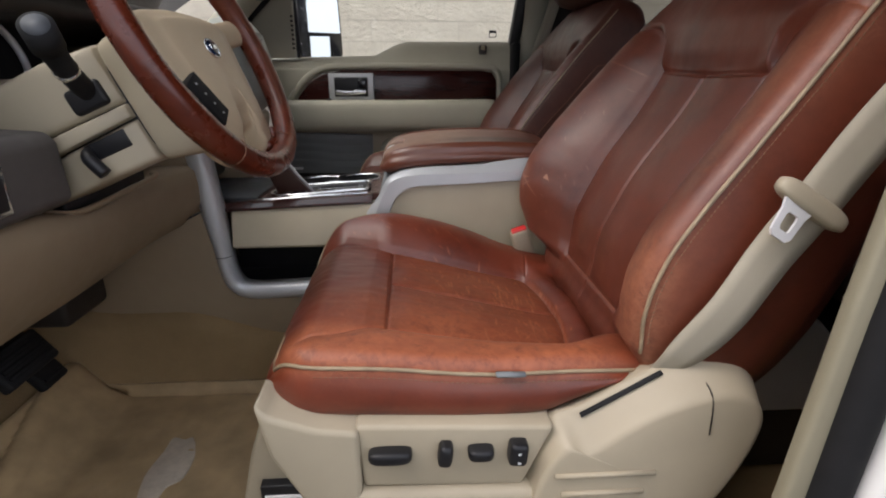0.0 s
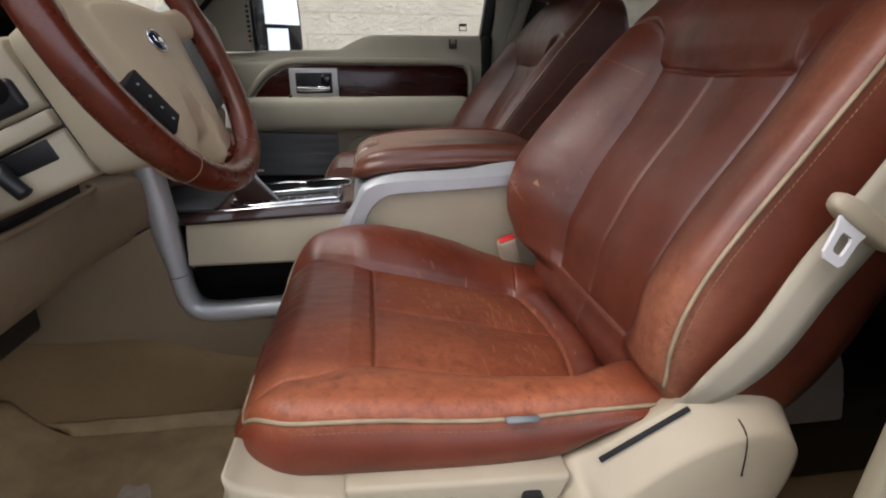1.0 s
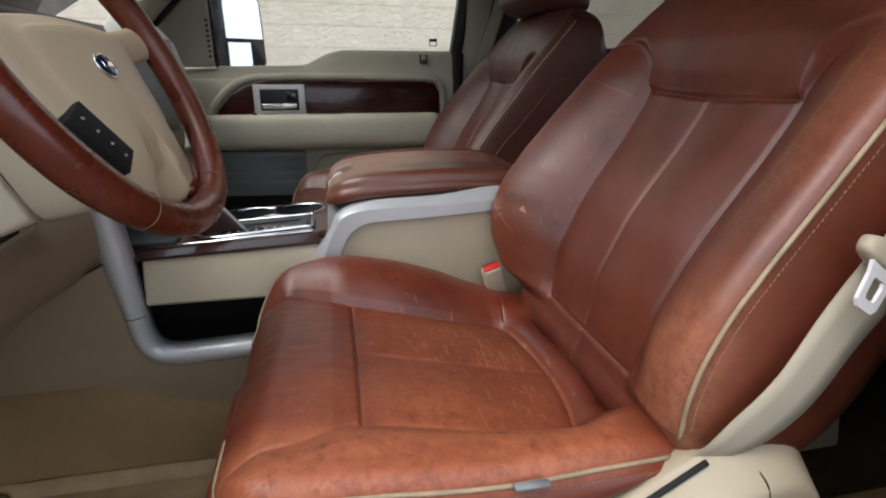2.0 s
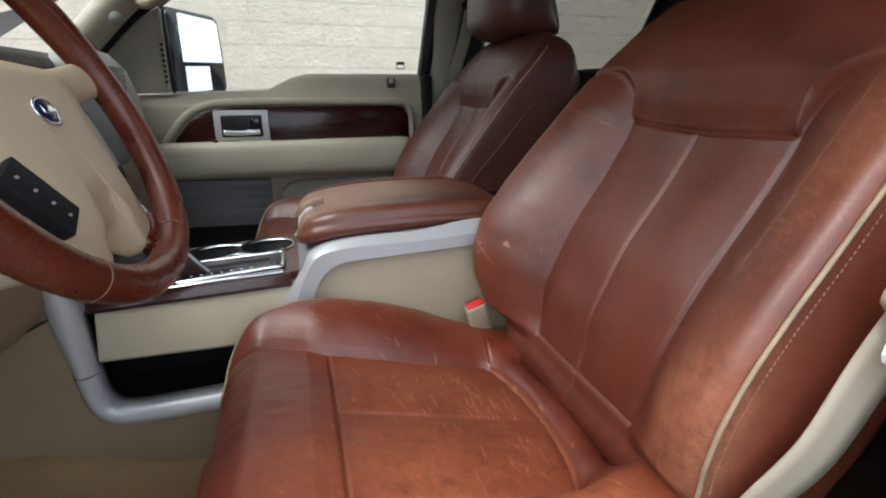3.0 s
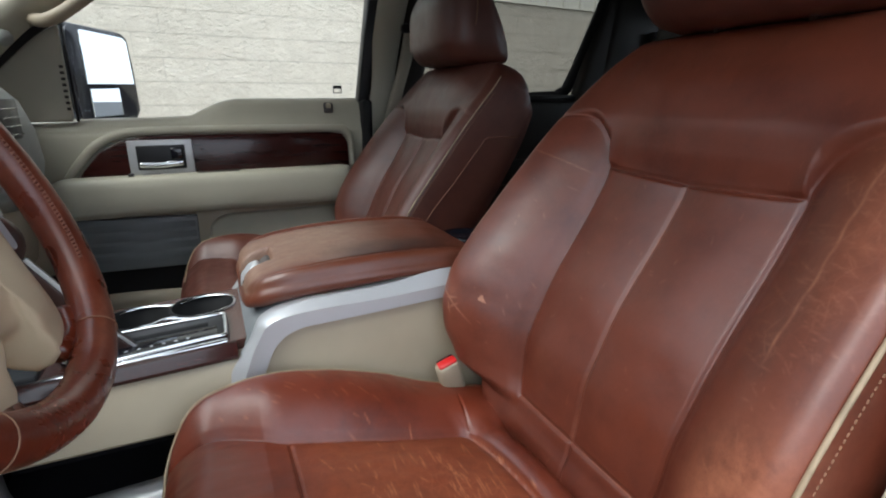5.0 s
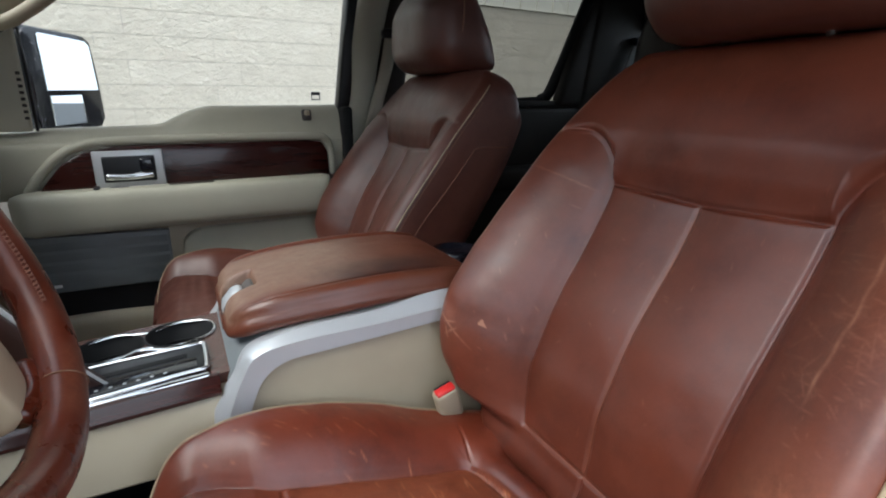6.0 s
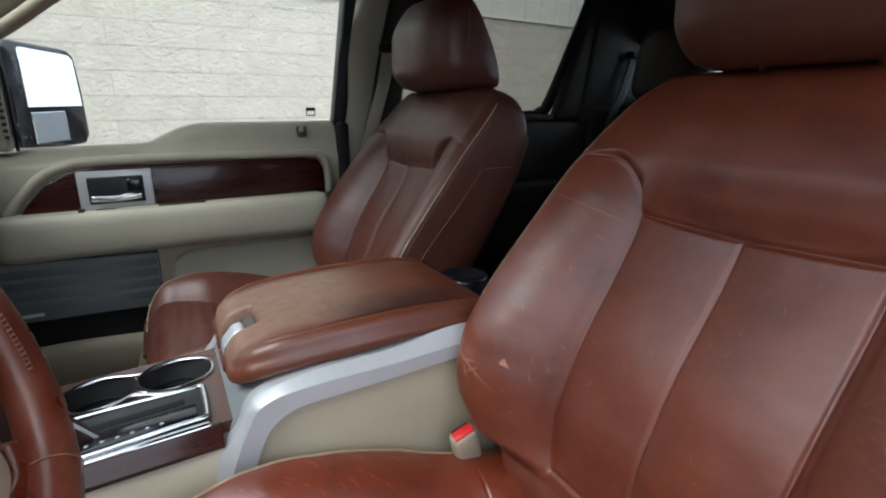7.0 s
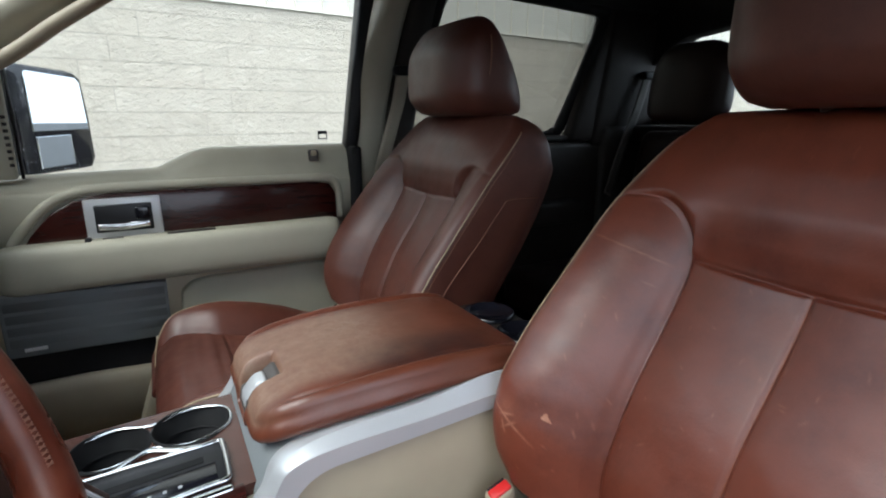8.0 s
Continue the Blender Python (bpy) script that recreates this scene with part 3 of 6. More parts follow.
# --- passenger side: pillars, rear door ---
def side_trim():
    rows = []
    for i in range(24):
        t = i / 23
        z = lerp(0.30, 1.52, t)
        xf = curve(z, [(0.3, 0.455), (0.9, 0.468), (1.12, 0.492), (1.35, 0.537), (1.5, 0.580)])
        xr = xf + 0.098
        yi = curve(z, [(0.3, 0.845), (0.95, 0.845), (1.52, 0.775)])
        rows.append([(xf - 0.004, yi + 0.07, z), (xf, yi + 0.02, z), (xf + 0.015, yi + 0.002, z), (lerp(xf, xr, 0.3), yi - 0.012, z), (lerp(xf, xr, 0.7), yi - 0.012, z), (xr - 0.01, yi, z), (xr, yi + 0.07, z)])
    structure("pillar_middle", from_grid(rows), BEIGE_SOFT, "beige moulded trim over the middle pillar", "pillar")
    # the pillar's rearward face, coloured dark for the shade on it
    rows = []
    for i in range(24):
        z = lerp(0.30, 1.52, i / 23)
        xf = curve(z, [(0.3, 0.455), (0.9, 0.468), (1.12, 0.492), (1.35, 0.537), (1.5, 0.580)]) + 0.096
        xr = curve(z, [(0.3, 0.665), (0.9, 0.668), (1.5, 0.755)])
        yi = curve(z, [(0.3, 0.845), (0.95, 0.845), (1.52, 0.775)])
        rows.append([(xf, yi + 0.07, z), (xf, yi + 0.004, z), (lerp(xf, xr, 0.3), yi - 0.006, z), (lerp(xf, xr, 0.8), yi - 0.006, z), (xr, yi + 0.01, z), (xr, yi + 0.07, z)])
    structure("pillar_middle_rear", from_grid(rows), DARK_TRIM, "rear of the middle pillar, its shade put in as a dark colour", "pillar")
    # windshield pillar
    path = spline([(-0.74, 0.80, 0.92), (-0.558, 0.81, 1.094), (-0.424, 0.81, 1.222), (-0.270, 0.805, 1.330), (-0.138, 0.79, 1.420), (0.02, 0.77, 1.50)], 8)
    a = structure("pillar_front", tube(path, 0.05, 20, flat=(0.048, 0.044)), BEIGE_SOFT, "beige moulded trim over the windshield pillar", "pillar")
    part("tweeter_cover", tube([(-0.452, 0.800, 1.164), (-0.443, 0.764, 1.156)], 0.019, 24), VENT_GREY, a, "round grey tweeter cover")
    handle = spline([(-0.385, 0.790, 1.205), (-0.352, 0.757, 1.200), (-0.315, 0.742, 1.214), (-0.27, 0.737, 1.244), (-0.215, 0.735, 1.286), (-0.148, 0.735, 1.332), (-0.09, 0.74, 1.374), (-0.03, 0.762, 1.43), (-0.01, 0.785, 1.46)], 8)
    part("grab_handle", tube(handle, 0.016, 12), BEIGE, a, "beige grab handle")
    seal = spline([(-0.62, 0.842, 0.98), (-0.542, 0.84, 1.055), (-0.467, 0.838, 1.128), (-0.406, 0.836, 1.182), (-0.338, 0.834, 1.226), (-0.268, 0.832, 1.278), (-0.199, 0.83, 1.324), (-0.10, 0.82, 1.392), (0.0, 0.81, 1.455)], 6)
    part("door_seal", tube(seal, 0.016, 12), RUBBER, a)


side_trim()


def rear_door(k, side):
    """side: 1 passenger side, -1 driver's side."""
    d = thing(f"door_{k}", "closed rear door with dark trim and privacy glass", "car door", (1.1, 0.82 * side, FLOOR), kind="structure")

    def L(bm):
        return turned(bm, Matrix.Translation((-1.1, -0.82 * side, -FLOOR)) @ Matrix.Diagonal((1, side, 1, 1)))

    def put(name, bm, mat, label="", **kw):
        bmesh.ops.recalc_face_normals(bm, faces=bm.faces)
        return part(name, bm, mat, d, label, **kw)
    fore = -0.125 if side > 0 else 0.0
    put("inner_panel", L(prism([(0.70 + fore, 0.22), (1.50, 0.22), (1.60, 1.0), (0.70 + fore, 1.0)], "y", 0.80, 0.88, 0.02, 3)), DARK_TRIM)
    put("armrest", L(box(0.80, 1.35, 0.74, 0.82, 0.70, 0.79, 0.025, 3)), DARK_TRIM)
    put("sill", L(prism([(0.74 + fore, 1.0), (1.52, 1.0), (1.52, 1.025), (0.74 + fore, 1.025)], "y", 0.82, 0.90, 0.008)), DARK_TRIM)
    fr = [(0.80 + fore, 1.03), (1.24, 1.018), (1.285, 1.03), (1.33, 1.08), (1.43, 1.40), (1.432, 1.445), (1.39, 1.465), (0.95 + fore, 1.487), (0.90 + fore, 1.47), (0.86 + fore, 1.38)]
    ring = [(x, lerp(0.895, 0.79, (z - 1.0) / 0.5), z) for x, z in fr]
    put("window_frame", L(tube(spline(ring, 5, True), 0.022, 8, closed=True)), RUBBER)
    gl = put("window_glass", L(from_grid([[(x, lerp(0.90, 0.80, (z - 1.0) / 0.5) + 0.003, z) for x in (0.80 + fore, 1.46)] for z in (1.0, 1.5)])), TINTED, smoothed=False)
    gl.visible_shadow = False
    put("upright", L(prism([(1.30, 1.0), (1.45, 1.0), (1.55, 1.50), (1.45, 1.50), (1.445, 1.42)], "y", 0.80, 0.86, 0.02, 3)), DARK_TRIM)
    put("outer_skin", L(prism([(0.50, 0.0), (1.70, 0.0), (1.70, 0.985), (0.50, 0.985)], "y", 0.935, 0.965, 0.01)), PAINT)
    put("header", L(box(0.60, 1.75, 0.74, 0.85, 1.475, 1.56, 0.02, 3)), HEADLINER)
    return d


rear_door(2, 1)
rear_door(3, -1)


# --- driver's side middle pillar, in the open doorway ---
def driver_pillar():
    d = thing("pillar_driver", "beige trimmed pillar with black weatherstrip and white paint", "pillar", (0.45, -0.85, FLOOR), kind="structure")

    def L(bm):
        return turned(bm, Matrix.Translation((-0.45, 0.85, -FLOOR)))
    # beige trim with the shade on it mixed into the colour
    part("trim", L(prism([(0.402, 0.20), (0.436, 0.20), (0.453, 0.52), (0.467, 0.74), (0.488, 0.95), (0.57, 1.50), (0.53, 1.50), (0.456, 0.95), (0.436, 0.735), (0.420, 0.52)], "y", -0.858, -0.840, 0.006, 3)), BEIGE_SHADED, d)
    part("weatherstrip", L(tube(spline([(0.432, -0.858, 0.12), (0.459, -0.858, 0.5), (0.474, -0.858, 0.75), (0.500, -0.858, 0.95), (0.59, -0.85, 1.5)], 8), 0.020, 14)), RUBBER, d)
    part("painted_jamb", L(prism([(0.448, -0.02), (0.70, -0.02), (0.70, 1.0), (0.78, 1.50), (0.61, 1.50), (0.525, 1.0), (0.492, 0.7), (0.474, 0.5)], "y", -0.89, -0.855, 0.012, 3)), PAINT, d)
    return d


driver_pillar()
for nm, bm, mt, lb in (("pillar_driver_front", tube(spline([(-0.86, -0.80, 0.93), (-0.62, -0.81, 1.085), (-0.25, -0.80, 1.335), (-0.06, -0.775, 1.455), (0.12, -0.75, 1.52)], 8), 0.05, 18, flat=(0.055, 0.042)), BEIGE_SOFT, "beige moulded trim over the windshield pillar"),
                       ("roof_rail", tube([(0.02, -0.80, 1.475), (0.3, -0.80, 1.48), (0.7, -0.80, 1.48), (1.75, -0.80, 1.48)], 0.072, 14), HEADLINER, "dark roof rail over the doorway"),
                       ("roof_rail_2", tube([(0.05, 0.79, 1.53), (0.6, 0.79, 1.55), (1.75, 0.79, 1.54)], 0.045, 12), HEADLINER, "dark roof rail over the doors")):
    structure(nm, bm, mt, lb, "trim")


def open_door():
    """The driver's own door, swung wide open ahead of the camera."""
    d = thing("door_4", "driver's door standing wide open outside the cab", "car door", (-0.66, -0.93, FLOOR), kind="structure")
    d.rotation_euler = (0, 0, radians(-56))
    part("inner_panel", box(0.0, 1.08, 0.0, 0.07, -0.15, 0.78, 0.02, 3), BEIGE_SOFT, d)
    part("outer_skin", box(0.0, 1.08, -0.06, -0.01, -0.2, 0.76, 0.02, 3), PAINT, d)
    part("armrest", box(0.2, 0.95, 0.06, 0.13, 0.5, 0.6, 0.03, 3), BEIGE_SOFT, d)
    part("window_frame", tube([(0.02, 0.03, 0.76), (0.35, 0.06, 1.10), (0.60, 0.08, 1.27), (1.06, 0.09, 1.28), (1.07, 0.04, 0.76)], 0.022, 10), BLACK, d)
    return d


open_door()

# ---- seats ----
BACK_O, BACK_UP, BACK_N = Vector((0.36, 0, 0.582)), Vector((0.421, 0, 0.907)), Vector((-0.907, 0, 0.421))


def front_seat(name, yc, side, label):
    """side: -1 the seat whose door side is towards -y, 1 the other."""
    base = Vector((0.12, yc, FLOOR))
    worn = side < 0
    s = thing(name, label, "car seat", base, "front seats")
    off = Matrix.Translation((-base.x, 0, -base.z))

    def groove(d, depth=0.004, w=0.0026):
        return depth * math.exp(-(d / w) ** 2)

    def swell(u):
        """0 at a seam, rising steeply from it and levelling off: the swelling of a stuffed side."""
        u = min(1.0, max(0.0, u))
        return math.sin(math.pi / 2 * u) * smooth(-0.10, 0.10, u - 0.04)

    # --- cushion ---
    def half(x, q=1):
        door = q == side and worn
        w = curve(x, [(-0.12, 0.243), (-0.06, 0.2546), (0.0, 0.255), (0.1, 0.2547), (0.2, 0.252), (0.32, 0.242), (0.42, 0.221)] if door else
                  [(-0.12, 0.243), (-0.06, 0.247), (0.0, 0.255), (0.1, 0.259), (0.2, 0.261), (0.32, 0.253), (0.42, 0.232)])
        d, r = x + 0.12, 0.075 if door else 0.055
        return w - (r - math.sqrt(max(0, r * r - (r - d) ** 2)) if d < r else 0)

    def edge_in(x):
        return curve(x, [(-0.12, 0.602), (-0.09, 0.625), (-0.04, 0.6376), (0.01, 0.639), (0.1, 0.625), (0.18, 0.601), (0.25, 0.570), (0.32, 0.548), (0.42, 0.5285)])

    def edge_out(x):
        return curve(x, [(-0.12, 0.598), (-0.09, 0.6045), (-0.05, 0.604), (0.04, 0.598), (0.13, 0.588), (0.18, 0.5845), (0.25, 0.584), (0.32, 0.578), (0.42, 0.557)])

    def seam_y(x):
        return curve(x, [(-0.12, 0.192), (-0.05, 0.182), (0.03, 0.152), (0.2, 0.147), (0.5, 0.145)])

    def rear_x(y):
        return 0.312 - 0.022 * (abs(y) / 0.14) ** 2

    def beyond(x, y):
        """How far a point of the cushion lies outside its insert, whose rear corners are slightly round."""
        p, q = x - rear_x(y) + 0.018, abs(y) - seam_y(x) + 0.018
        return math.hypot(max(p, 0), max(q, 0)) + min(max(p, q), 0) - 0.018

    def top(x, y):
        zi = 0.590 - 0.243 * max(x, 0.0) - 0.05 * min(x, 0.0)
        e = seam_y(x)
        o = y * side
        ze = lerp(edge_in(x), edge_out(x), smooth(-0.10, 0.10, o)) if worn else edge_in(x)
        sd = beyond(x, y)
        t = swell(sd / 0.085)
        puff = 0.007 * (1 - min(1, abs(y) / e) ** 2)
        if x > 0.030:
            puff = 0.0060 * max(0, 1 - (abs(abs(y) - e / 2) / (e / 2)) ** 2) * smooth(0.028, 0.07, x) * smooth(rear_x(y) + 0.004, rear_x(y) - 0.018, x)
        z = lerp(zi + puff, ze + 0.007 * math.sin(math.pi * t), t)
        back = x - rear_x(y)
        if back > 0:
            # the roll behind the insert, lower than the sides
            roll = zi + 0.006 + 0.021 * math.sin(math.pi * min(1.0, (back + 0.004) / 0.062))
            z = lerp(roll, z, smooth(0.105, 0.175, abs(y)))
        front = 0.034 * smooth(-0.055, -0.125, x) ** 1.4
        z -= front * (1 - t * 0.5)
        o_soft = 0.45 if worn and o > 0 else 1.0
        g = groove(abs(sd)) * o_soft
        if sd < 0.0:
            g = max(g, groove(abs(x - 0.030)))
            if x > 0.030:
                g = max(g, groove(abs(y - 0.002)))
        elif x > 0.2:
            # the short seam that closes each rear corner of the sides
            g = max(g, groove(abs(x - rear_x(0.14) - 0.15 * (abs(y) - 0.14)), 0.0022, 0.0018) * smooth(0.215, 0.19, abs(y)) * smooth(0.14, 0.15, abs(y)))
        # the soft hollows and folds that use has left
        w = 0.0018 * noise.noise(Vector((x * 9, y * 8, yc * 7))) + 0.0005 * noise.noise(Vector((x * 42, y * 36, 3.1)))
        if not worn and sd < 0 and x < 0.03:
            w += 0.0022 * (noise.noise(Vector((x * 55, y * 7, 9.0))) - 0.2)
        elif sd < 0:
            w += 0.0007 * noise.noise(Vector((x * 24, y * 70, 1.3)))
        return z - g + w - 0.014 * smooth(0.350, 0.395, x)

    def bell(d, w):
        return math.exp(-(d / w) ** 2)

    rng = random.Random(5)

    def scatter(count, cx, cy, wx, wy, turn, spread, short, long):
        return [(rng.gauss(cx, wx), rng.gauss(cy, wy), turn + rng.gauss(0, spread), rng.uniform(short, long)) for _ in range(count)]
    # scratches across the insert: most of them close together towards its rear, and long faint ones on the inner side
    scores = stroke_fn(scatter(46, 0.222, 0.030, 0.038, 0.050, 1.62, 0.13, 0.007, 0.024) + scatter(22, 0.13, 0.06, 0.05, 0.05, 1.7, 0.3, 0.004, 0.013) + scatter(22, 0.25, -0.04, 0.03, 0.05, 1.5, 0.25, 0.005, 0.016), 0.00095) if worn else None
    faint = stroke_fn(scatter(26, 0.08, 0.205, 0.09, 0.022, 2.4, 0.25, 0.004, 0.012) + scatter(20, 0.12, -0.06, 0.07, 0.04, 1.6, 0.5, 0.004, 0.010), 0.0010) if worn else None

    def seat_marks(x, y):
        return min(1.0, max(scores(x, y), 0.45 * faint(x, y)))
    chip = stroke_fn([(0.087, 0.226, 1.12, 0.040), (0.082, 0.226, 2.3, 0.014), (0.078, 0.232, 0.5, 0.010), (0.094, 0.232, 1.9, 0.012)], 0.0013)
    crease_at = [rng.uniform(0.20, 0.43) for _ in range(70)]
    cracks = stroke_fn([(h, -0.203 + 0.02 * (0.3 - h) + rng.gauss(0.003, 0.020), rng.choice((1.1, 1.57, 2.1)) + rng.gauss(0, 0.45), rng.uniform(0.004, 0.017)) for h in crease_at]
                       + scatter(60, 0.28, -0.225, 0.09, 0.016, 1.2, 0.8, 0.002, 0.008), 0.0009) if worn else None
    nicks = stroke_fn(scatter(24, 0.16, 0.04, 0.09, 0.07, 0.4, 0.7, 0.002, 0.008) + scatter(14, 0.22, 0.20, 0.12, 0.03, 0.3, 0.6, 0.002, 0.008), 0.0009) if worn else None

    def chafe(h, y):
        """A small three-cornered patch where the surface has come off."""
        p, q = h - 0.1135, y - 0.190
        return 1.0 if -0.004 < p < 0.005 and abs(q - 0.2 * p) < 0.0052 - 0.62 * abs(p + 0.003) else 0.0

    def back_marks(h, y):
        """One long crease down the outer side with cracks branching from it, and a chip on the inner side."""
        c = -0.203 + 0.02 * (0.3 - h) + 0.0007 * math.sin(h * 60) + 0.0008 * math.sin(h * 170)
        k = 0.75 * bell(y - c, 0.0016) * smooth(0.195, 0.22, h) * smooth(0.44, 0.41, h) * (0.7 + 0.5 * noise.noise(Vector((h * 50, 0, 0))))
        line = 0.4 * bell(h - 0.352 - 0.1 * (y - 0.17), 0.0012) * smooth(0.15, 0.17, y) * smooth(0.255, 0.24, y)
        return min(1.0, max(k, 0.24 * cracks(h, y), 0.7 * chip(h, y), chafe(h, y), line, 0.32 * nicks(h, y)))

    def rubbed(x, y):
        o = y * side
        n = 0.5 + 0.7 * noise.noise(Vector((x * 9, y * 9, 2 + yc)))
        e = seam_y(x)
        k = 0.0
        if worn:
            k = 0.95 * smooth(0.135, 0.19, o) * smooth(0.40, 0.25, x) * (0.75 + 0.5 * n) * (1 - 0.7 * smooth(0.252, 0.262, o))
            k += 0.55 * smooth(0.03, 0.10, o) * smooth(-0.12, -0.06, x) * smooth(0.3, 0.1, x) * n
        k += (0.55 if worn else 0.2) * smooth(-0.02, 0.1, x) * smooth(0.33, 0.29, x) * (beyond(x, y) < 0) * (0.62 + 0.3 * n)
        for d in (abs(beyond(x, y)) if x > 0 else 1, abs(y - 0.002) if x > 0.03 and beyond(x, y) < 0 else 1, abs(x - 0.030) if abs(y) < e else 1):
            k = max(k, (0.55 if worn else 0.2) * math.exp(-(d / 0.0018) ** 2) * (0.4 + n))
        return min(1, max(0, k))

    # the passenger cushion takes the leather with shade in its colour
    cush = pad("cushion", LEATHER if worn else LEATHER_SHADED, s, -0.12, 0.42, half, top, 0.09, 0.020, 360 if worn else 200, 340 if worn else 190, rubbed,
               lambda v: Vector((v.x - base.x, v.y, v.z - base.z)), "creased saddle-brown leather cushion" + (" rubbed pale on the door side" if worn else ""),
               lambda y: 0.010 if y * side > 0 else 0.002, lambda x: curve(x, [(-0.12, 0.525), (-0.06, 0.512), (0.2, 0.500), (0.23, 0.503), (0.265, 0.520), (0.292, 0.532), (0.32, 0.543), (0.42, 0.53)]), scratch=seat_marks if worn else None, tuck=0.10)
    for q in (-1, 1):
        pts = []
        for i in range(8):
            y = q * (0.11 + 0.009 * i)
            pts.append((-0.1205 - base.x, y, top(-0.1195, y) - 0.0165 - base.z))
        for i in range(60):
            x = -0.1195 + 0.47 * (i / 59) ** 1.35
            if worn and q == side:
                y = q * (half(x, q) + 0.0005)
                pts.append((x - base.x, y, top(x, y) - 0.0165 - base.z))
            else:
                y = q * (half(x, q) - 0.006)
                pts.append((x - base.x, y, top(x, y) - 0.0052 - base.z))
        part("piping", tube(pts, 0.0025 if worn and q == side else 0.0022, 8), PIPING, cush, "tan piping")
        bm = bmesh.new()
        for i in range(62):
            x = -0.05 + 0.38 * i / 61
            y = q * (half(x, q) + 0.0085)
            z = top(x, y) - 0.024 - base.z
            add(bm, box(x - 0.0017 - base.x, x + 0.0017 - base.x, y - 0.0006, y + 0.0006, z - 0.0005, z + 0.0005))
        tagged(part("stitching", bm, THREAD, cush, "tan stitching", smoothed=False), kind="stuff")

    # --- backrest ---
    def bhalf(h, q=1):
        door = q == side and worn
        w = curve(h, [(-0.07, 0.221), (0.0, 0.249), (0.07, 0.264), (0.14, 0.269), (0.30, 0.269), (0.38, 0.270), (0.44, 0.265), (0.50, 0.254), (0.58, 0.225)] if door else
                  [(-0.07, 0.200), (0.0, 0.236), (0.07, 0.2645), (0.14, 0.276), (0.30, 0.2745), (0.44, 0.270), (0.50, 0.266), (0.58, 0.248)] if not worn and q != side else
                  [(-0.07, 0.200), (0.0, 0.236), (0.07, 0.2645), (0.14, 0.276), (0.22, 0.276), (0.30, 0.2736), (0.38, 0.271), (0.44, 0.265), (0.50, 0.2525), (0.58, 0.222)])
        d = 0.578 - h
        return w - (0.055 - math.sqrt(max(0, 0.055 ** 2 - (0.055 - d) ** 2)) if d < 0.055 else 0)

    def bol_in(h):
        return curve(h, [(-0.07, 0.021), (0.0, 0.061), (0.045, 0.098), (0.09, 0.113), (0.13, 0.115), (0.185, 0.108), (0.26, 0.089), (0.335, 0.068), (0.40, 0.049), (0.48, 0.020), (0.56, -0.010)])

    def bol_out(h):
        return curve(h, [(-0.07, 0.006), (0.0, 0.030), (0.045, 0.058), (0.09, 0.0735), (0.13, 0.078), (0.185, 0.073), (0.26, 0.061), (0.335, 0.0495), (0.40, 0.040), (0.48, 0.020), (0.56, -0.010)])

    def bol(h, y=0.2):
        return lerp(bol_in(h), bol_out(h), smooth(-0.05, 0.05, y * side)) if worn else 0.82 * bol_in(h) - 0.002

    def ins(h):
        return curve(h, [(-0.07, 0.108), (0.0, 0.122), (0.03, 0.130), (0.12, 0.136), (0.37, 0.141), (0.6, 0.145)])

    def lumbar(h):
        return 0.022 * smooth(0.0, 0.10, h) * smooth(0.36, 0.16, h)

    def seam_h(y):
        a = abs(y)
        if a < 0.140:
            return 0.368 - 0.006 * (1 - (a / 0.140) ** 2)
        if a < 0.202:
            t = (a - 0.140) / 0.062
            return 0.368 + 0.067 * math.sqrt(max(0, 1 - (1 - t) ** 2)) ** 1.25
        return 0.435 - 0.35 * (a - 0.202) ** 1.3

    def slope_at(a):
        return math.hypot(1, (seam_h(a + 0.002) - seam_h(a - 0.002)) / 0.004)

    def btop(h, y):
        a = abs(y)
        e = ins(h)
        t = swell((a - e) / 0.122)
        puff = 0.007 * max(0, 1 - (abs(a - e / 2) / (e / 2)) ** 2) * smooth(0.0, 0.04, h) if a < e else 0
        low = lerp(puff + lumbar(h), bol(h, y) + 0.005 * math.sin(math.pi * t) * smooth(seam_h(y), seam_h(y) - 0.06, h), t)
        if h < 0.004:
            low = lerp(low, -0.004 + 0.25 * t * bol(h, y), smooth(0.004, -0.02, h))
        up = curve(h, [(0.34, -0.004), (0.366, 0.0), (0.40, 0.013), (0.44, 0.022), (0.48, 0.021), (0.53, 0.011), (0.58, -0.008)]) + 0.004 * (1 - (a / 0.27) ** 2)
        up = lerp(up, bol(h, y), smooth(0.11, 0.235, a))
        hs = seam_h(y)
        m = smooth(hs - 0.008 * min(slope_at(a), 3), hs + 0.012 * min(slope_at(a), 3), h)
        n = lerp(low, up, m)
        g = groove(abs(h - hs) / slope_at(a), lerp(0.0045, 0.0025, smooth(0.15, 0.2, a)), 0.003)
        if h < hs:
            g = max(g, groove(abs(a - e), 0.004, 0.0028) * smooth(-0.004, 0.006, h))
            if a < e:
                g = max(g, groove(a, 0.0035), groove(abs(h - 0.004), 0.004, 0.003))
        w = 0.0015 * noise.noise(Vector((h * 8, y * 7, 5 + yc))) + 0.0004 * noise.noise(Vector((h * 45, y * 40, yc)))
        if not worn and a < e and h < hs:
            w += 0.0016 * noise.noise(Vector((h * 9, y * 34, 2.0))) * smooth(0.02, 0.1, h)
        return n - g + w - 0.008 * smooth(-0.03, -0.065, h)

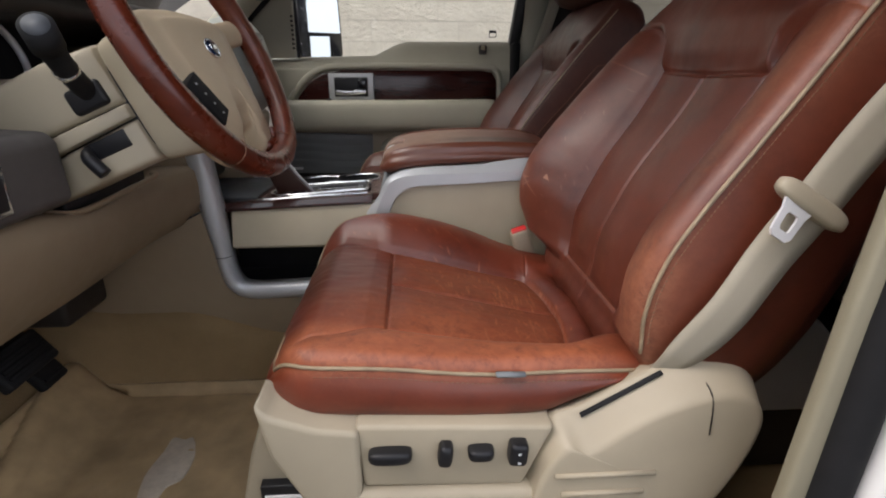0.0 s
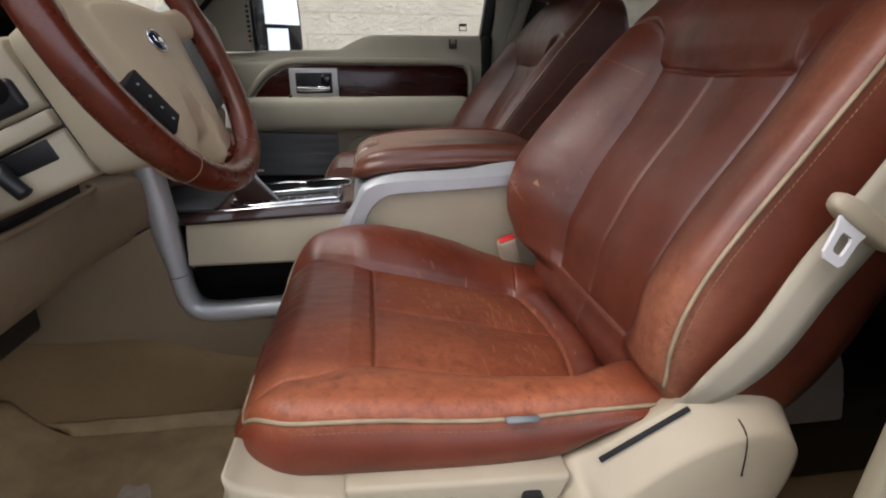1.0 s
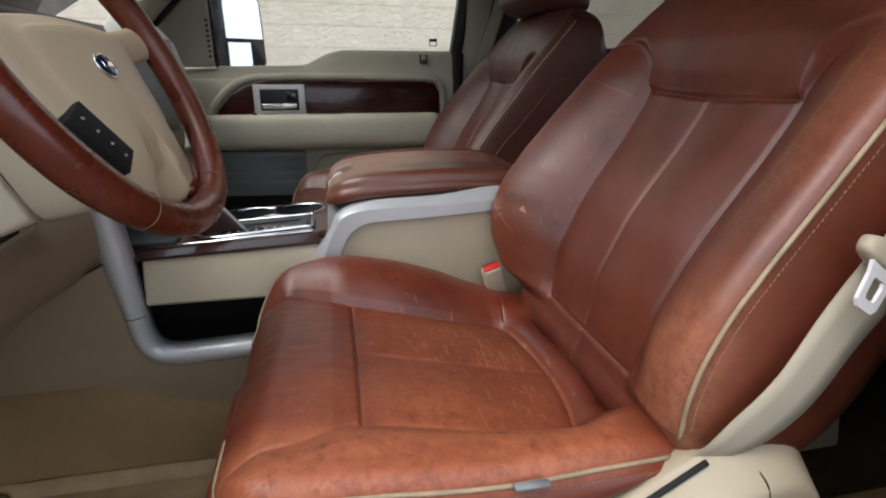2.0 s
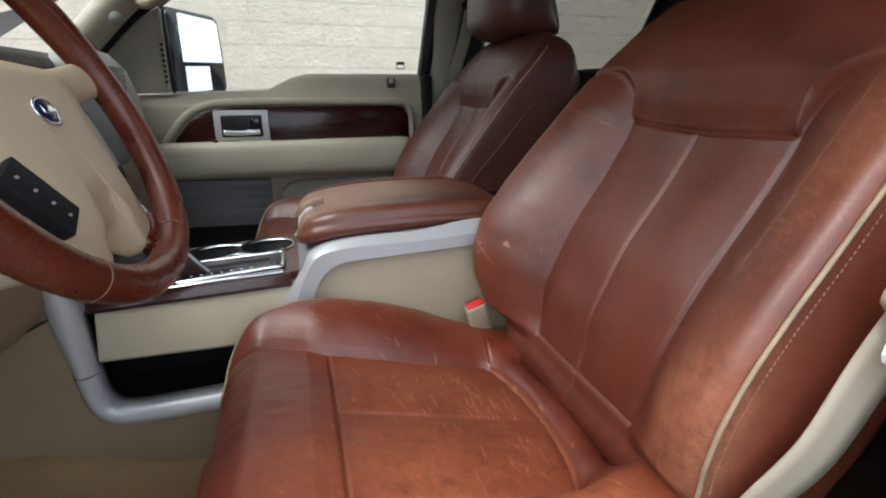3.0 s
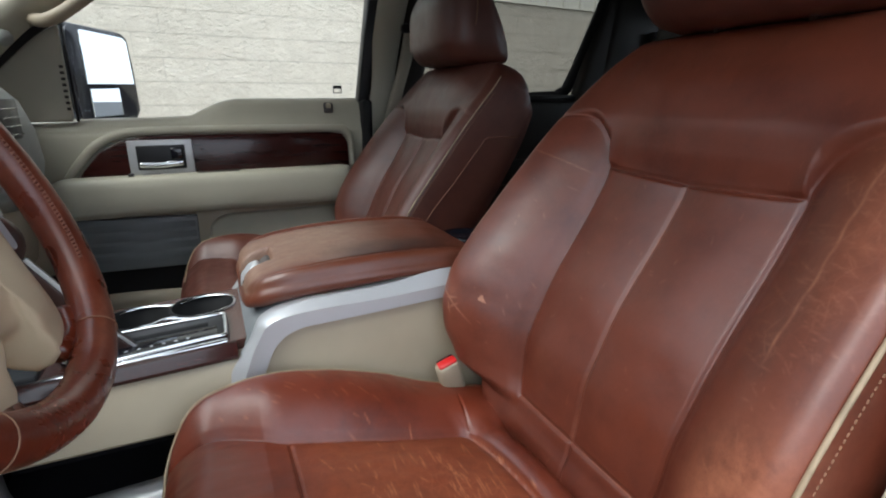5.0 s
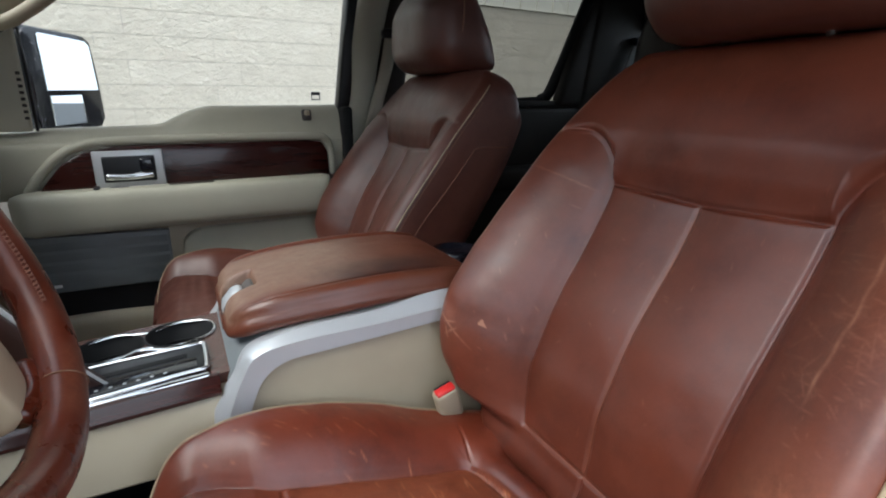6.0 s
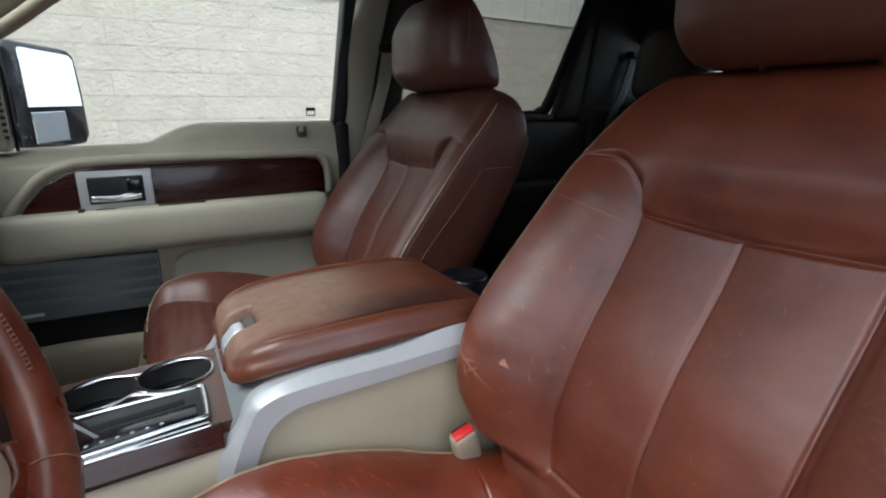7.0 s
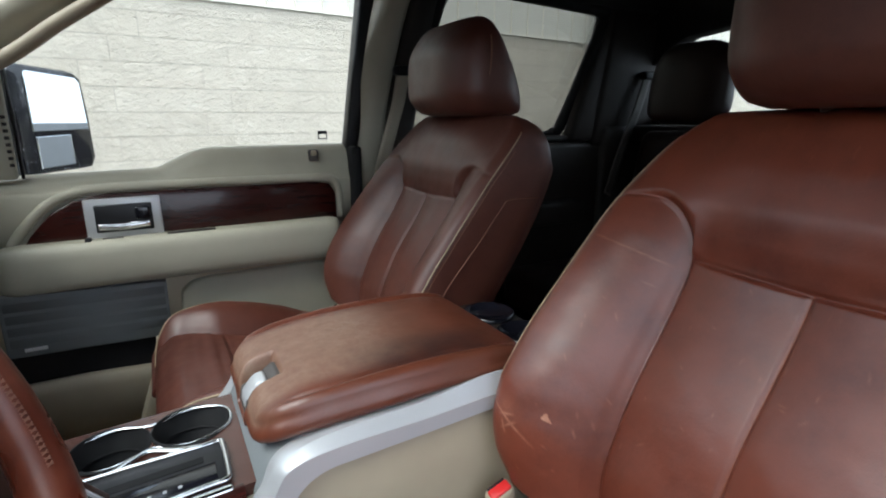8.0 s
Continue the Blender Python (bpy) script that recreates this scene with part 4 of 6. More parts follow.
    def brub(h, y):
        o = y * side
        a = abs(y)
        n = 0.5 + 0.7 * noise.noise(Vector((h * 8, y * 9, 7 + yc)))
        hs = seam_h(y)
        e = ins(h)
        k = 0.0
        if worn:
            k = 0.75 * smooth(0.15, 0.23, o) * smooth(0.52, 0.38, h) * n
            k += 0.8 * smooth(0.15, 0.21, o) * smooth(0.2, 0.06, h) * n
        else:
            k = 0.08 * smooth(0.2, 0.25, a) * n
        for d, w in ((a if a < e and 0.0 < h < hs else 1, 0.003), (abs(h - 0.004) if a < e else 1, 0.0025)):
            k = max(k, (0.5 if worn else 0.25) * math.exp(-(d / (0.65 * w)) ** 2) * (0.3 + n))
        # rubbed patches where a buckle has caught the leather
        if worn:
            k = max(k, 0.25 * math.exp(-(((h - 0.105) / 0.010) ** 2 + ((o + 0.235) / 0.010) ** 2)))
        return min(1, max(0, k))

    def bplace(v):
        p = BACK_O + BACK_UP * v.x + BACK_N * v.z
        return Vector((p.x - base.x, v.y, p.z - base.z))
    back = pad("backrest", LEATHER_BACK if worn else LEATHER_SHADED, s, -0.07, 0.578, bhalf, btop, 0.1, 0.024, 420 if worn else 220, 360 if worn else 200, brub, bplace,
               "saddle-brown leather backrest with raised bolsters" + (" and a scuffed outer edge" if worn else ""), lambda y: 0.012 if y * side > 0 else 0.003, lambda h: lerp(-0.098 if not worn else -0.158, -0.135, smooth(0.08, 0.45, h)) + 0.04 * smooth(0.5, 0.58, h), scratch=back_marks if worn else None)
    for q in (-1, 1):
        pts, st = [], bmesh.new()
        for i in range(70):
            h = 0.0 + 0.535 * i / 69
            y = q * (bhalf(h, q) - 0.0005)
            pts.append(bplace(Vector((h, y, bol(h, y) - 0.0135))))
        part("piping", tube(pts, 0.0025 if worn and q == side else 0.0015, 8, up=(0, 1, 0)), PIPING, back, "tan piping")
        for i in range(84):
            h = 0.02 + 0.47 * i / 83
            y = q * (bhalf(h, q) + 0.0065)
            add(st, turned(box(-0.0017, 0.0017, -0.0006, 0.0006, -0.0006, 0.0006), Matrix.Translation(bplace(Vector((h, y, bol(h, y) - 0.0195)))) @ Matrix.Rotation(-1.137, 4, "Y")))
        tagged(part("stitching", st, THREAD, back, "tan stitching", smoothed=False), kind="stuff")
    if not worn:
        q = -side
        joint = spline([bplace(Vector((h, q * (bhalf(h, q) + 0.0035), n))) for h, n in ((0.431, -0.112), (0.398, -0.039), (0.375, -0.027), (0.294, -0.005), (0.20, 0.023), (0.156, 0.031))], 6)
        part("seam", tube(joint, 0.0016, 6), THREAD_DARK, back)

    # --- headrest ---
    rings = []
    for i in range(31):
        t = i / 30
        z = lerp(1.098, 1.322, t) if worn else lerp(1.094, 1.302, t)
        e = math.sqrt(max(0.0, 1 - (abs(2 * t - 1) ** (12 if t < 0.5 else 6))))
        e = max(e, 0.12)
        front = curve(t, [(0, 0.535), (0.25, 0.508), (0.6, 0.512), (1, 0.555)])
        rear = curve(t, [(0, 0.725), (0.4, 0.698), (0.75, 0.660), (1, 0.625)])
        wid = curve(t, [(0, 0.150), (0.3, 0.162), (0.7, 0.156), (1, 0.140)])
        cx, rx = (front + rear) / 2, (rear - front) / 2
        rings.append([(cx - base.x + (x - cx) * lerp(0.62, 1, e), y * lerp(0.82, 1, e), z - base.z) for x, y, _ in superring(cx, 0, rx, wid, z, 64, 3.0)])
    # both headrests carry the roof's shade in their darker leather
    hr = part("headrest", from_grid(rings, closed_u=True, cap=True), LEATHER_SHADED, s, "plump brown leather headrest, coloured darker for shade")
    for q in (-1, 1):
        part("post", tube([(0.60 - base.x, q * 0.06, 1.03 - base.z), (0.603 - base.x, q * 0.06, 1.13 - base.z)], 0.006, 12), CHROME, hr, "chrome headrest post")
        seam = [(lerp(0.575, 0.585, i / 12) - base.x + 0.01 * math.sin(i / 12 * 3.1), q * (curve(i / 12, [(0, 0.140), (0.3, 0.1600), (0.7, 0.1545), (1, 0.12)]) + 0.0005), lerp(1.13, 1.325, i / 12) - base.z) for i in range(1, 9)]
        part("seam", tube(seam, 0.0018, 6), THREAD, hr)

    # --- base ---
    def L(bm, flip=True):
        bm.transform(off)
        if flip and side > 0:
            bm.transform(Matrix.Diagonal((1, -1, 1, 1)))
            bmesh.ops.recalc_face_normals(bm, faces=bm.faces)
        return bm
    part("riser", L(box(-0.06, 0.40, -0.20, 0.20, FLOOR, 0.505, 0.02)), DARK_TRIM, s)
    for q in (-0.19, 0.19):
        rail = part("seat_rail", L(box(-0.13, 0.44, q - 0.02, q + 0.02, FLOOR + 0.02, FLOOR + 0.06, 0.006)), BLACK, s)
        part("rail_cap", L(box(-0.175, -0.10, q - 0.032, q + 0.032, FLOOR, FLOOR + 0.085, 0.018, 3)), BEIGE, rail)
    skirt = [(-0.118, 0.563), (-0.10, 0.546), (-0.05, 0.527), (0.00, 0.520), (0.00, 0.34), (-0.05, 0.36), (-0.075, 0.43), (-0.105, 0.49)]
    part("front_skirt", L(prism(skirt, "y", -0.292, -0.225, 0.020, 5)), BEIGE, s)
    part("front_valance", L(prism([(-0.108, 0.535), (-0.08, 0.535), (-0.05, 0.38), (-0.075, 0.38), (-0.10, 0.46)], "y", -0.235, 0.235, 0.012, 3)), BEIGE, s)
    leg = part("track_cover", L(prism([(-0.135, 0.499), (-0.168, 0.404), (-0.193, 0.30), (-0.198, FLOOR + 0.01), (-0.10, FLOOR + 0.01), (-0.105, 0.31), (-0.115, 0.37), (-0.10, 0.46), (-0.09, 0.505)], "y", -0.185, -0.150, 0.008, 3)), BEIGE, s)
    part("track_end", L(box(-0.156, -0.085, -0.20, -0.155, 0.325, 0.362, 0.003)), BLACK, leg, "black seat track end")
    part("track_slide", L(box(-0.150, -0.085, -0.203, -0.19, 0.338, 0.346, 0.001)), STEEL, leg)
    panel = part("switch_panel", L(prism([(-0.006, 0.523), (0.236, 0.512), (0.20, 0.425), (0.002, 0.432)], "y", -0.283, -0.235, 0.006)), BEIGE, s)
    part("lower_skirt", L(prism([(-0.07, 0.432), (0.22, 0.426), (0.22, 0.30), (-0.04, 0.30)], "y", -0.294, -0.24, 0.012, 3)), BEIGE, s)
    shield = [(0.205, 0.425), (0.232, 0.505), (0.273, 0.525), (0.330, 0.557), (0.373, 0.581), (0.415, 0.598), (0.456, 0.591), (0.490, 0.553), (0.501, 0.50), (0.473, 0.427), (0.43, 0.36), (0.34, 0.31), (0.20, 0.305)]
    facet = [(0.214, 0.428), (0.247, 0.488), (0.278, 0.482), (0.330, 0.518), (0.376, 0.542), (0.43, 0.557), (0.464, 0.551), (0.484, 0.528), (0.482, 0.488), (0.461, 0.43), (0.42, 0.365), (0.34, 0.316), (0.214, 0.312)]
    outer, inner = [spline([(x, 0, z) for x, z in q], 6, True) for q in (shield, facet)]
    sc = Vector((0.37, 0, 0.43))
    srows = []
    for yy, dz in ((-0.212, 0.016), (-0.244, 0.006)):
        srows.append([Vector((p.x, yy, p.z - dz)) for p in outer])
    for yy, k in ((-0.2585, 0.0), (-0.2620, 0.04), (-0.268, 0.19), (-0.277, 0.44), (-0.286, 0.69), (-0.294, 0.91), (-0.2975, 1.0)):
        srows.append([Vector((p.x, yy, p.z)).lerp(Vector((q.x, yy, q.z)), k) for p, q in zip(outer, inner)])
    for yy, k in ((-0.299, 0.06), (-0.2992, 0.4), (-0.2992, 0.85)):
        srows.append([Vector((q.x, yy, q.z)).lerp(Vector((sc.x, yy, sc.z)), k) for q in inner])
    rec = part("recliner_shield", L(from_grid(srows, closed_u=True, cap=True)), BEIGE, s, "beige moulded recliner shield")
    run, out = Vector((0.863, 0.021, 0.505)).normalized(), Vector((-0.355, -0.686, 0.635))
    slot = Matrix.Translation((0.3180, -0.2695, 0.5455)) @ Matrix((run, out.cross(run).normalized(), out)).transposed().to_4x4()
    part("belt_slot", L(turned(box(-0.056, 0.056, -0.003, 0.003, -0.0045, 0.002, 0.001), slot)), RUBBER, rec)
    part("shield_seam", L(tube(spline([(0.4055, -0.2600, 0.5865), (0.4075, -0.2668, 0.5818), (0.4122, -0.2815, 0.5700), (0.4165, -0.2945, 0.5590), (0.4185, -0.2998, 0.5400), (0.4203, -0.2998, 0.5037)], 4), 0.0010, 6)), DARK_TRIM, rec)
    for i in range(3):
        z = 0.452 - 0.028 * i
        part("ridge", L(tube([(0.235 + 0.01 * i, -0.300, z), (0.36 - 0.012 * i, -0.300, z)], 0.004, 8, flat=(0.003, 0.004), up=(0, 1, 0))), BEIGE, rec)
    if worn:
        for nm, c, sx, sz, turn in (("slide_switch", (0.036, 0.485), 0.0265, 0.0090, 0), ("recline_switch", (0.102, 0.484), 0.0090, 0.0155, 0.12), ("lumbar_switch", (0.145, 0.484), 0.0160, 0.0082, 0), ("memory_switch", (0.190, 0.483), 0.0115, 0.0155, 0.08)):
            bm = bmesh.new()
            bmesh.ops.create_uvsphere(bm, u_segments=28, v_segments=16, radius=1)
            e = 5.0 if nm == "memory_switch" else 3.4
            for v in bm.verts:
                v.co = Vector([math.copysign(abs(c_) ** (2 / e), c_) for c_ in v.co])
                v.co = Vector((v.co.x * sx, v.co.y * 0.013, v.co.z * sz))
            bm.transform(Matrix.Translation((c[0], -0.288, c[1])) @ Matrix.Rotation(turn, 4, "Y"))
            sw = part(nm, L(bm), BLACK, panel, "black power seat switch")
            if nm == "memory_switch":
                for dz in (-0.008, 0.005):
                    part("mark", L(box(c[0] - 0.0018, c[0] + 0.0018, -0.3022, -0.3005, c[1] + dz - 0.0012, c[1] + dz + 0.0012)), WHITE_PRINT, sw, smoothed=False)
        part("fabric_tag", L(tube([(0.165, -0.262, 0.574), (0.20, -0.261, 0.5725)], 0.004, 8, flat=(0.003, 0.005), up=(0, 1, 0))), GREY_TRIM, cush, "small grey fabric tag")
    return s


front_seat("driver_seat", -0.435, -1, "worn saddle-brown leather driver's seat with beige power base")
front_seat("passenger_seat", 0.435, 1, "saddle-brown leather passenger seat with tan piping")


def rear_bench():
    s = thing("rear_seat", "brown leather rear bench, the cab's shade put into its dark colour", "car seat", (1.4, 0, FLOOR))
    off = Vector((1.4, 0, FLOOR))

    def L(bm):
        return turned(bm, Matrix.Translation(-off))
    part("cushion", L(box(0.92, 1.46, -0.70, 0.70, 0.46, 0.60, 0.05, 4)), LEATHER_REAR_SHADED, s)
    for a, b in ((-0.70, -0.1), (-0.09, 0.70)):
        part("backrest", L(turned(box(-0.06, 0.07, a, b, 0, 0.50, 0.045, 4), Matrix.Translation((1.50, 0, 0.55)) @ Matrix.Rotation(0.22, 4, "Y"))), LEATHER_REAR_SHADED, s)
    for y in (-0.462, 0.462):
        rings = []
        for i in range(25):
            t = i / 24
            k = max(0.1, (1 - abs(2 * t - 1) ** (6 if t < 0.5 else 2.8)) ** 0.5)
            rings.append(superring(1.485 + 0.03 * t, y, 0.055 * lerp(0.5, 1, k), 0.146 * lerp(0.45, 1, k) * lerp(1, 0.93, t), lerp(1.07, 1.322, t), 44, 3.2))
        part("headrest", L(from_grid(rings, closed_u=True, cap=True)), LEATHER_REAR_SHADED, s)
    part("side_panel", L(prism([(0.657, 0.345), (0.825, 0.345), (0.812, 0.40), (0.797, 0.45), (0.775, 0.495), (0.745, 0.525), (0.710, 0.541), (0.672, 0.538), (0.648, 0.51), (0.645, 0.46)], "y", -0.50, -0.16, 0.012, 3)), PALE_GREY, s, "pale grey moulded base panel")
    part("base", L(box(0.66, 1.45, -0.48, 0.60, FLOOR, 0.36, 0.02)), DARK_TRIM, s)
    return s


rear_bench()

# ---- centre console ----
def console():
    c = thing("center_console", "beige centre console with silver rails, wood band and leather armrest", "console", (0.0, 0.01, FLOOR))
    off = Vector((0.0, 0.01, FLOOR))

    def L(bm):
        return turned(bm, Matrix.Translation(-off))

    def both(fn, name, mat, parent, label="", **kw):
        for q in (-1, 1):
            bm = fn()
            if q > 0:
                bm.transform(Matrix.Translation((0, 0.01, 0)) @ Matrix.Diagonal((1, -1, 1, 1)) @ Matrix.Translation((0, -0.01, 0)))
                bmesh.ops.recalc_face_normals(bm, faces=bm.faces)
            part(name, L(bm), mat, parent, label, **kw)
    # lower body
    # side panels in the tan that has footwell shade in it
    both(lambda: prism([(-0.85, 0.34), (0.46, 0.26), (0.46, 0.45), (-0.22, 0.455), (-0.29, 0.46), (-0.325, 0.505), (-0.345, 0.62), (-0.37, 0.80), (-0.85, 0.80)], "y", -0.162, -0.130, 0.006), "side_panel", TAN_SHADED, c)
    part("core", L(box(-0.70, 0.45, -0.11, 0.13, 0.30, 0.44, 0.01)), BLACK, c)
    part("tray_floor", L(box(-0.36, 0.10, -0.150, 0.170, 0.438, 0.452, 0.003)), BLACK, c, "black open tray")
    part("tray_back", L(box(-0.36, 0.10, -0.005, 0.025, 0.44, 0.57)), BLACK, c, smoothed=False)

    # silver rail: down from the dash, round the corner and back along the tray
    def rail():
        path = spline([(-0.376, 0, 0.86), (-0.359, 0, 0.74), (-0.346, 0, 0.62), (-0.336, 0, 0.545), (-0.332, 0, 0.505), (-0.318, 0, 0.471), (-0.285, 0, 0.457), (-0.20, 0, 0.458), (0.05, 0, 0.468)], 8)
        rows = []
        for i, p in enumerate(path):
            a, b = path[max(i - 1, 0)], path[min(i + 1, len(path) - 1)]
            t = (b - a).normalized()
            nrm = Vector((t.z, 0, -t.x))
            broad = lerp(0.82, 1.03, smooth(0.54, 0.64, p.z))
            rows.append([p + nrm * u * broad + Vector((0, v, 0)) for u, v in ((-0.020, -0.135), (-0.021, -0.163), (-0.015, -0.172), (0.0, -0.177), (0.012, -0.174), (0.021, -0.163), (0.021, -0.135))])
        return from_grid(rows, closed_u=True, cap=True)
    both(rail, "silver_rail", SILVER, c, "satin silver side rail")
    both(lambda: tube([(-0.353, -0.1660, 0.538), (-0.347, -0.1728, 0.539), (-0.3355, -0.1772, 0.540), (-0.326, -0.1742, 0.541), (-0.319, -0.1650, 0.542)], 0.0009, 6), "rail_joint", BLACK, c)
    # beige block under the shifter deck
    xs = [-0.335 + 0.0265 * i for i in range(13)]

    def band(q):
        """The slanting wood strip beside the deck; on the passenger side it lies lower."""
        low = 0.0 if q < 0 else 0.030
        rows = []
        for x in xs:
            zb, zt = 0.6475 + 0.045 * (x + 0.009) - low, 0.6640 + 0.0526 * (x + 0.004) - low
            rows.append([(x, 0.01 + q * (0.010 + y), z) for y, z in ((0.116, zb - 0.004), (0.1425, zb - 0.001), (0.1445, zb + 0.001), (0.1435, zb + 0.005), (0.128, lerp(zb, zt, 0.72)), (0.112, zt), (0.104, zt - 0.001), (0.100, zt - 0.008))])
        return from_grid(rows, closed_u=True, cap=True)

    def deck_side(q):
        low = 0.0 if q < 0 else 0.030
        rows = [[(x, 0.01 + q * (0.010 + y), z) for y, z in ((0.110, 0.556), (0.158, 0.556), (0.162, 0.561), (0.1415, 0.6435 + 0.045 * (x + 0.009) - low), (0.139, 0.6462 + 0.045 * (x + 0.009) - low), (0.110, 0.6465 + 0.045 * (x + 0.009) - low))] for x in [-0.315 + 0.028 * i for i in range(13)]]
        return from_grid(rows, closed_u=True, cap=True)
    for q in (-1, 1):
        part("deck_side", L(deck_side(q)), BEIGE, c, angle=35)
        part("wood_band", L(band(q)), WOOD, c, "dark wood band", angle=50)
    def deck_z(x):
        return 0.662 + 0.0526 * (x + 0.002)

    def slab(x0, x1, y0, y1):
        return prism([(x0, deck_z(x0) - 0.02), (x1, deck_z(x1) - 0.02), (x1, deck_z(x1)), (x0, deck_z(x0))], "y", y0, y1)
    deck_bm = slab(-0.42, -0.002, -0.108, 0.0115)
    for a in ((-0.42, -0.002, 0.1165, 0.128), (-0.42, -0.2165, 0.0115, 0.1165), (-0.0115, -0.002, 0.0115, 0.1165)):
        add(deck_bm, slab(*a))
    # the plate round the two wells, open over each of them
    cups = ((-0.064, 0.064, 0.0500, -0.1145, -0.0115), (-0.165, 0.064, 0.0490, -0.2165, -0.1145))
    for x, y, r, x0, x1 in cups:
        inner, outer = [], []
        for k in range(96):
            ca, sa = math.cos(k * math.tau / 96), math.sin(k * math.tau / 96)
            reach = min(((x1 if ca > 0 else x0) - x) / ca if abs(ca) > 1e-6 else 9, ((0.1165 if sa > 0 else 0.0115) - y) / sa if abs(sa) > 1e-6 else 9)
            rr = min(r + 0.002, reach)
            inner.append((x + ca * rr, y + sa * rr, deck_z(x + ca * rr)))
            outer.append((x + ca * reach, y + sa * reach, deck_z(x + ca * reach)))
        add(deck_bm, from_grid([inner, outer], closed_u=True))
    part("deck", L(deck_bm), DECK, c, "brown lacquered upper deck", smoothed=False)
    part("front_bin", L(box(-0.42, -0.27, -0.10, 0.12, 0.635, 0.654, 0.004)), BLACK, c)
    # shifter plate
    deck = radians(-3.6)
    dm = Matrix.Translation((-0.100, -0.052, 0.657)) @ Matrix.Rotation(deck, 4, "Y")
    plate = part("shift_plate", L(turned(box(-0.125, 0.068, -0.040, 0.050, -0.004, 0.005, 0.002), dm)), BLACK, c, "black shift gate plate")
    ring = [(-0.128, -0.042), (0.04, -0.042), (0.066, -0.042), (0.070, -0.030), (0.070, 0.034), (0.066, 0.046), (0.04, 0.046), (-0.128, 0.046)]
    part("chrome_surround", L(turned(tube(spline([(x, y, 0.006) for x, y in ring], 4, True), 0.0035, 8, True, flat=(0.0038, 0.003)), dm)), CHROME, plate, "chrome surround")
    part("side_strip", L(turned(box(-0.215, 0.072, -0.060, -0.048, -0.006, 0.0042, 0.003), dm)), CHROME, plate)
    part("gate_slot", L(turned(box(-0.10, 0.045, 0.008, 0.022, 0.0035, 0.0062, 0.001), dm)), RUBBER, plate)
    part("gate_field", L(turned(box(-0.10, 0.058, -0.034, 0.002, 0.0040, 0.0058, 0.0008), dm)), BLACK_GLOSS, plate)
    for i in range(7):
        x = -0.085 + 0.0165 * i
        part("gear_mark", L(turned(box(x, x + 0.0042, -0.0275, -0.0232, 0.0056, 0.0062), dm)), WHITE_PRINT, plate, smoothed=False)
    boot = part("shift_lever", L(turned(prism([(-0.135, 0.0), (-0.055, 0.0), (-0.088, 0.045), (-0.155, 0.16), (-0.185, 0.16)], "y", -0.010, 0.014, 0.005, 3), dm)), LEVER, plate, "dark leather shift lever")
    part("lever_strip", L(turned(prism([(-0.055, 0.0), (-0.050, 0.0), (-0.082, 0.045), (-0.150, 0.162), (-0.156, 0.16), (-0.088, 0.045)], "y", -0.0115, -0.0085, 0.0008), dm)), SILVER, boot, "silver lever strip")
    kb = bmesh.new()
    bmesh.ops.create_uvsphere(kb, u_segments=24, v_segments=14, radius=1)
    part("knob", L(turned(kb, dm @ Matrix.Translation((-0.185, 0.002, 0.185)) @ Matrix.Diagonal((0.035, 0.026, 0.04, 1)))), LEVER, boot)

    # cup holders: two wells and a chrome figure-of-eight rim
    for x, y, r, _, _ in cups:
        z0 = 0.6580 + (x + 0.10) * 0.0526
        rows = [superring(x, y, q, q, z, 40, 2.0) for q, z in ((r + 0.003, z0 + 0.000), (r + 0.001, z0 + 0.0035), (r - 0.001, z0 + 0.002), (r - 0.003, z0 - 0.03), (r - 0.007, z0 - 0.032), (r - 0.009, z0 - 0.075), (0.001, z0 - 0.076))]
        well = part("cup_holder", L(from_grid(rows, closed_u=True)), RUBBER, c, "deep black cup holder")
        part("rubber_lip", L(tube([Vector(p) for p in superring(x, y, r - 0.007, r - 0.007, z0 - 0.030, 32, 2.0)], 0.0015, 6, True)), RUBBER, well)
    pts = []
    for k in range(40):
        a = k * math.tau / 40
        ca, sa = math.cos(a), math.sin(a)
        pts.append((-0.1145 + 0.1035 * ca, 0.064 + (0.0540 - 0.024 * math.exp(-(ca / 0.30) ** 2)) * sa / max(0.62, abs(sa) ** 0.3), deck_z(-0.1145 + 0.1035 * ca) + 0.0015))
    part("chrome_rim", L(tube(pts, 0.0024, 8, True)), CHROME, c, "chrome cup holder rim")
    clip = spline([(-0.060, 0.004, deck_z(-0.060) + 0.002), (-0.085, 0.008, deck_z(-0.085) + 0.004), (-0.108, 0.022, deck_z(-0.108) + 0.004), (-0.122, 0.026, deck_z(-0.122) + 0.004), (-0.150, 0.010, deck_z(-0.150) + 0.003), (-0.182, -0.001, deck_z(-0.182) + 0.001)], 6)
    part("chrome_clip", L(tube(clip, 0.004, 10, flat=(0.0050, 0.0022))), CHROME, c, "chrome clip between the cup holders")

    # armrest box: beige sides, silver shoulder, leather lid
    both(lambda: prism([(0.00, 0.44), (0.43, 0.44), (0.43, 0.712), (0.30, 0.706), (0.19, 0.700), (0.090, 0.695), (0.048, 0.680), (0.008, 0.62), (-0.02, 0.54)], "y", -0.156, -0.11, 0.004, 2), "box_side", BEIGE, c)

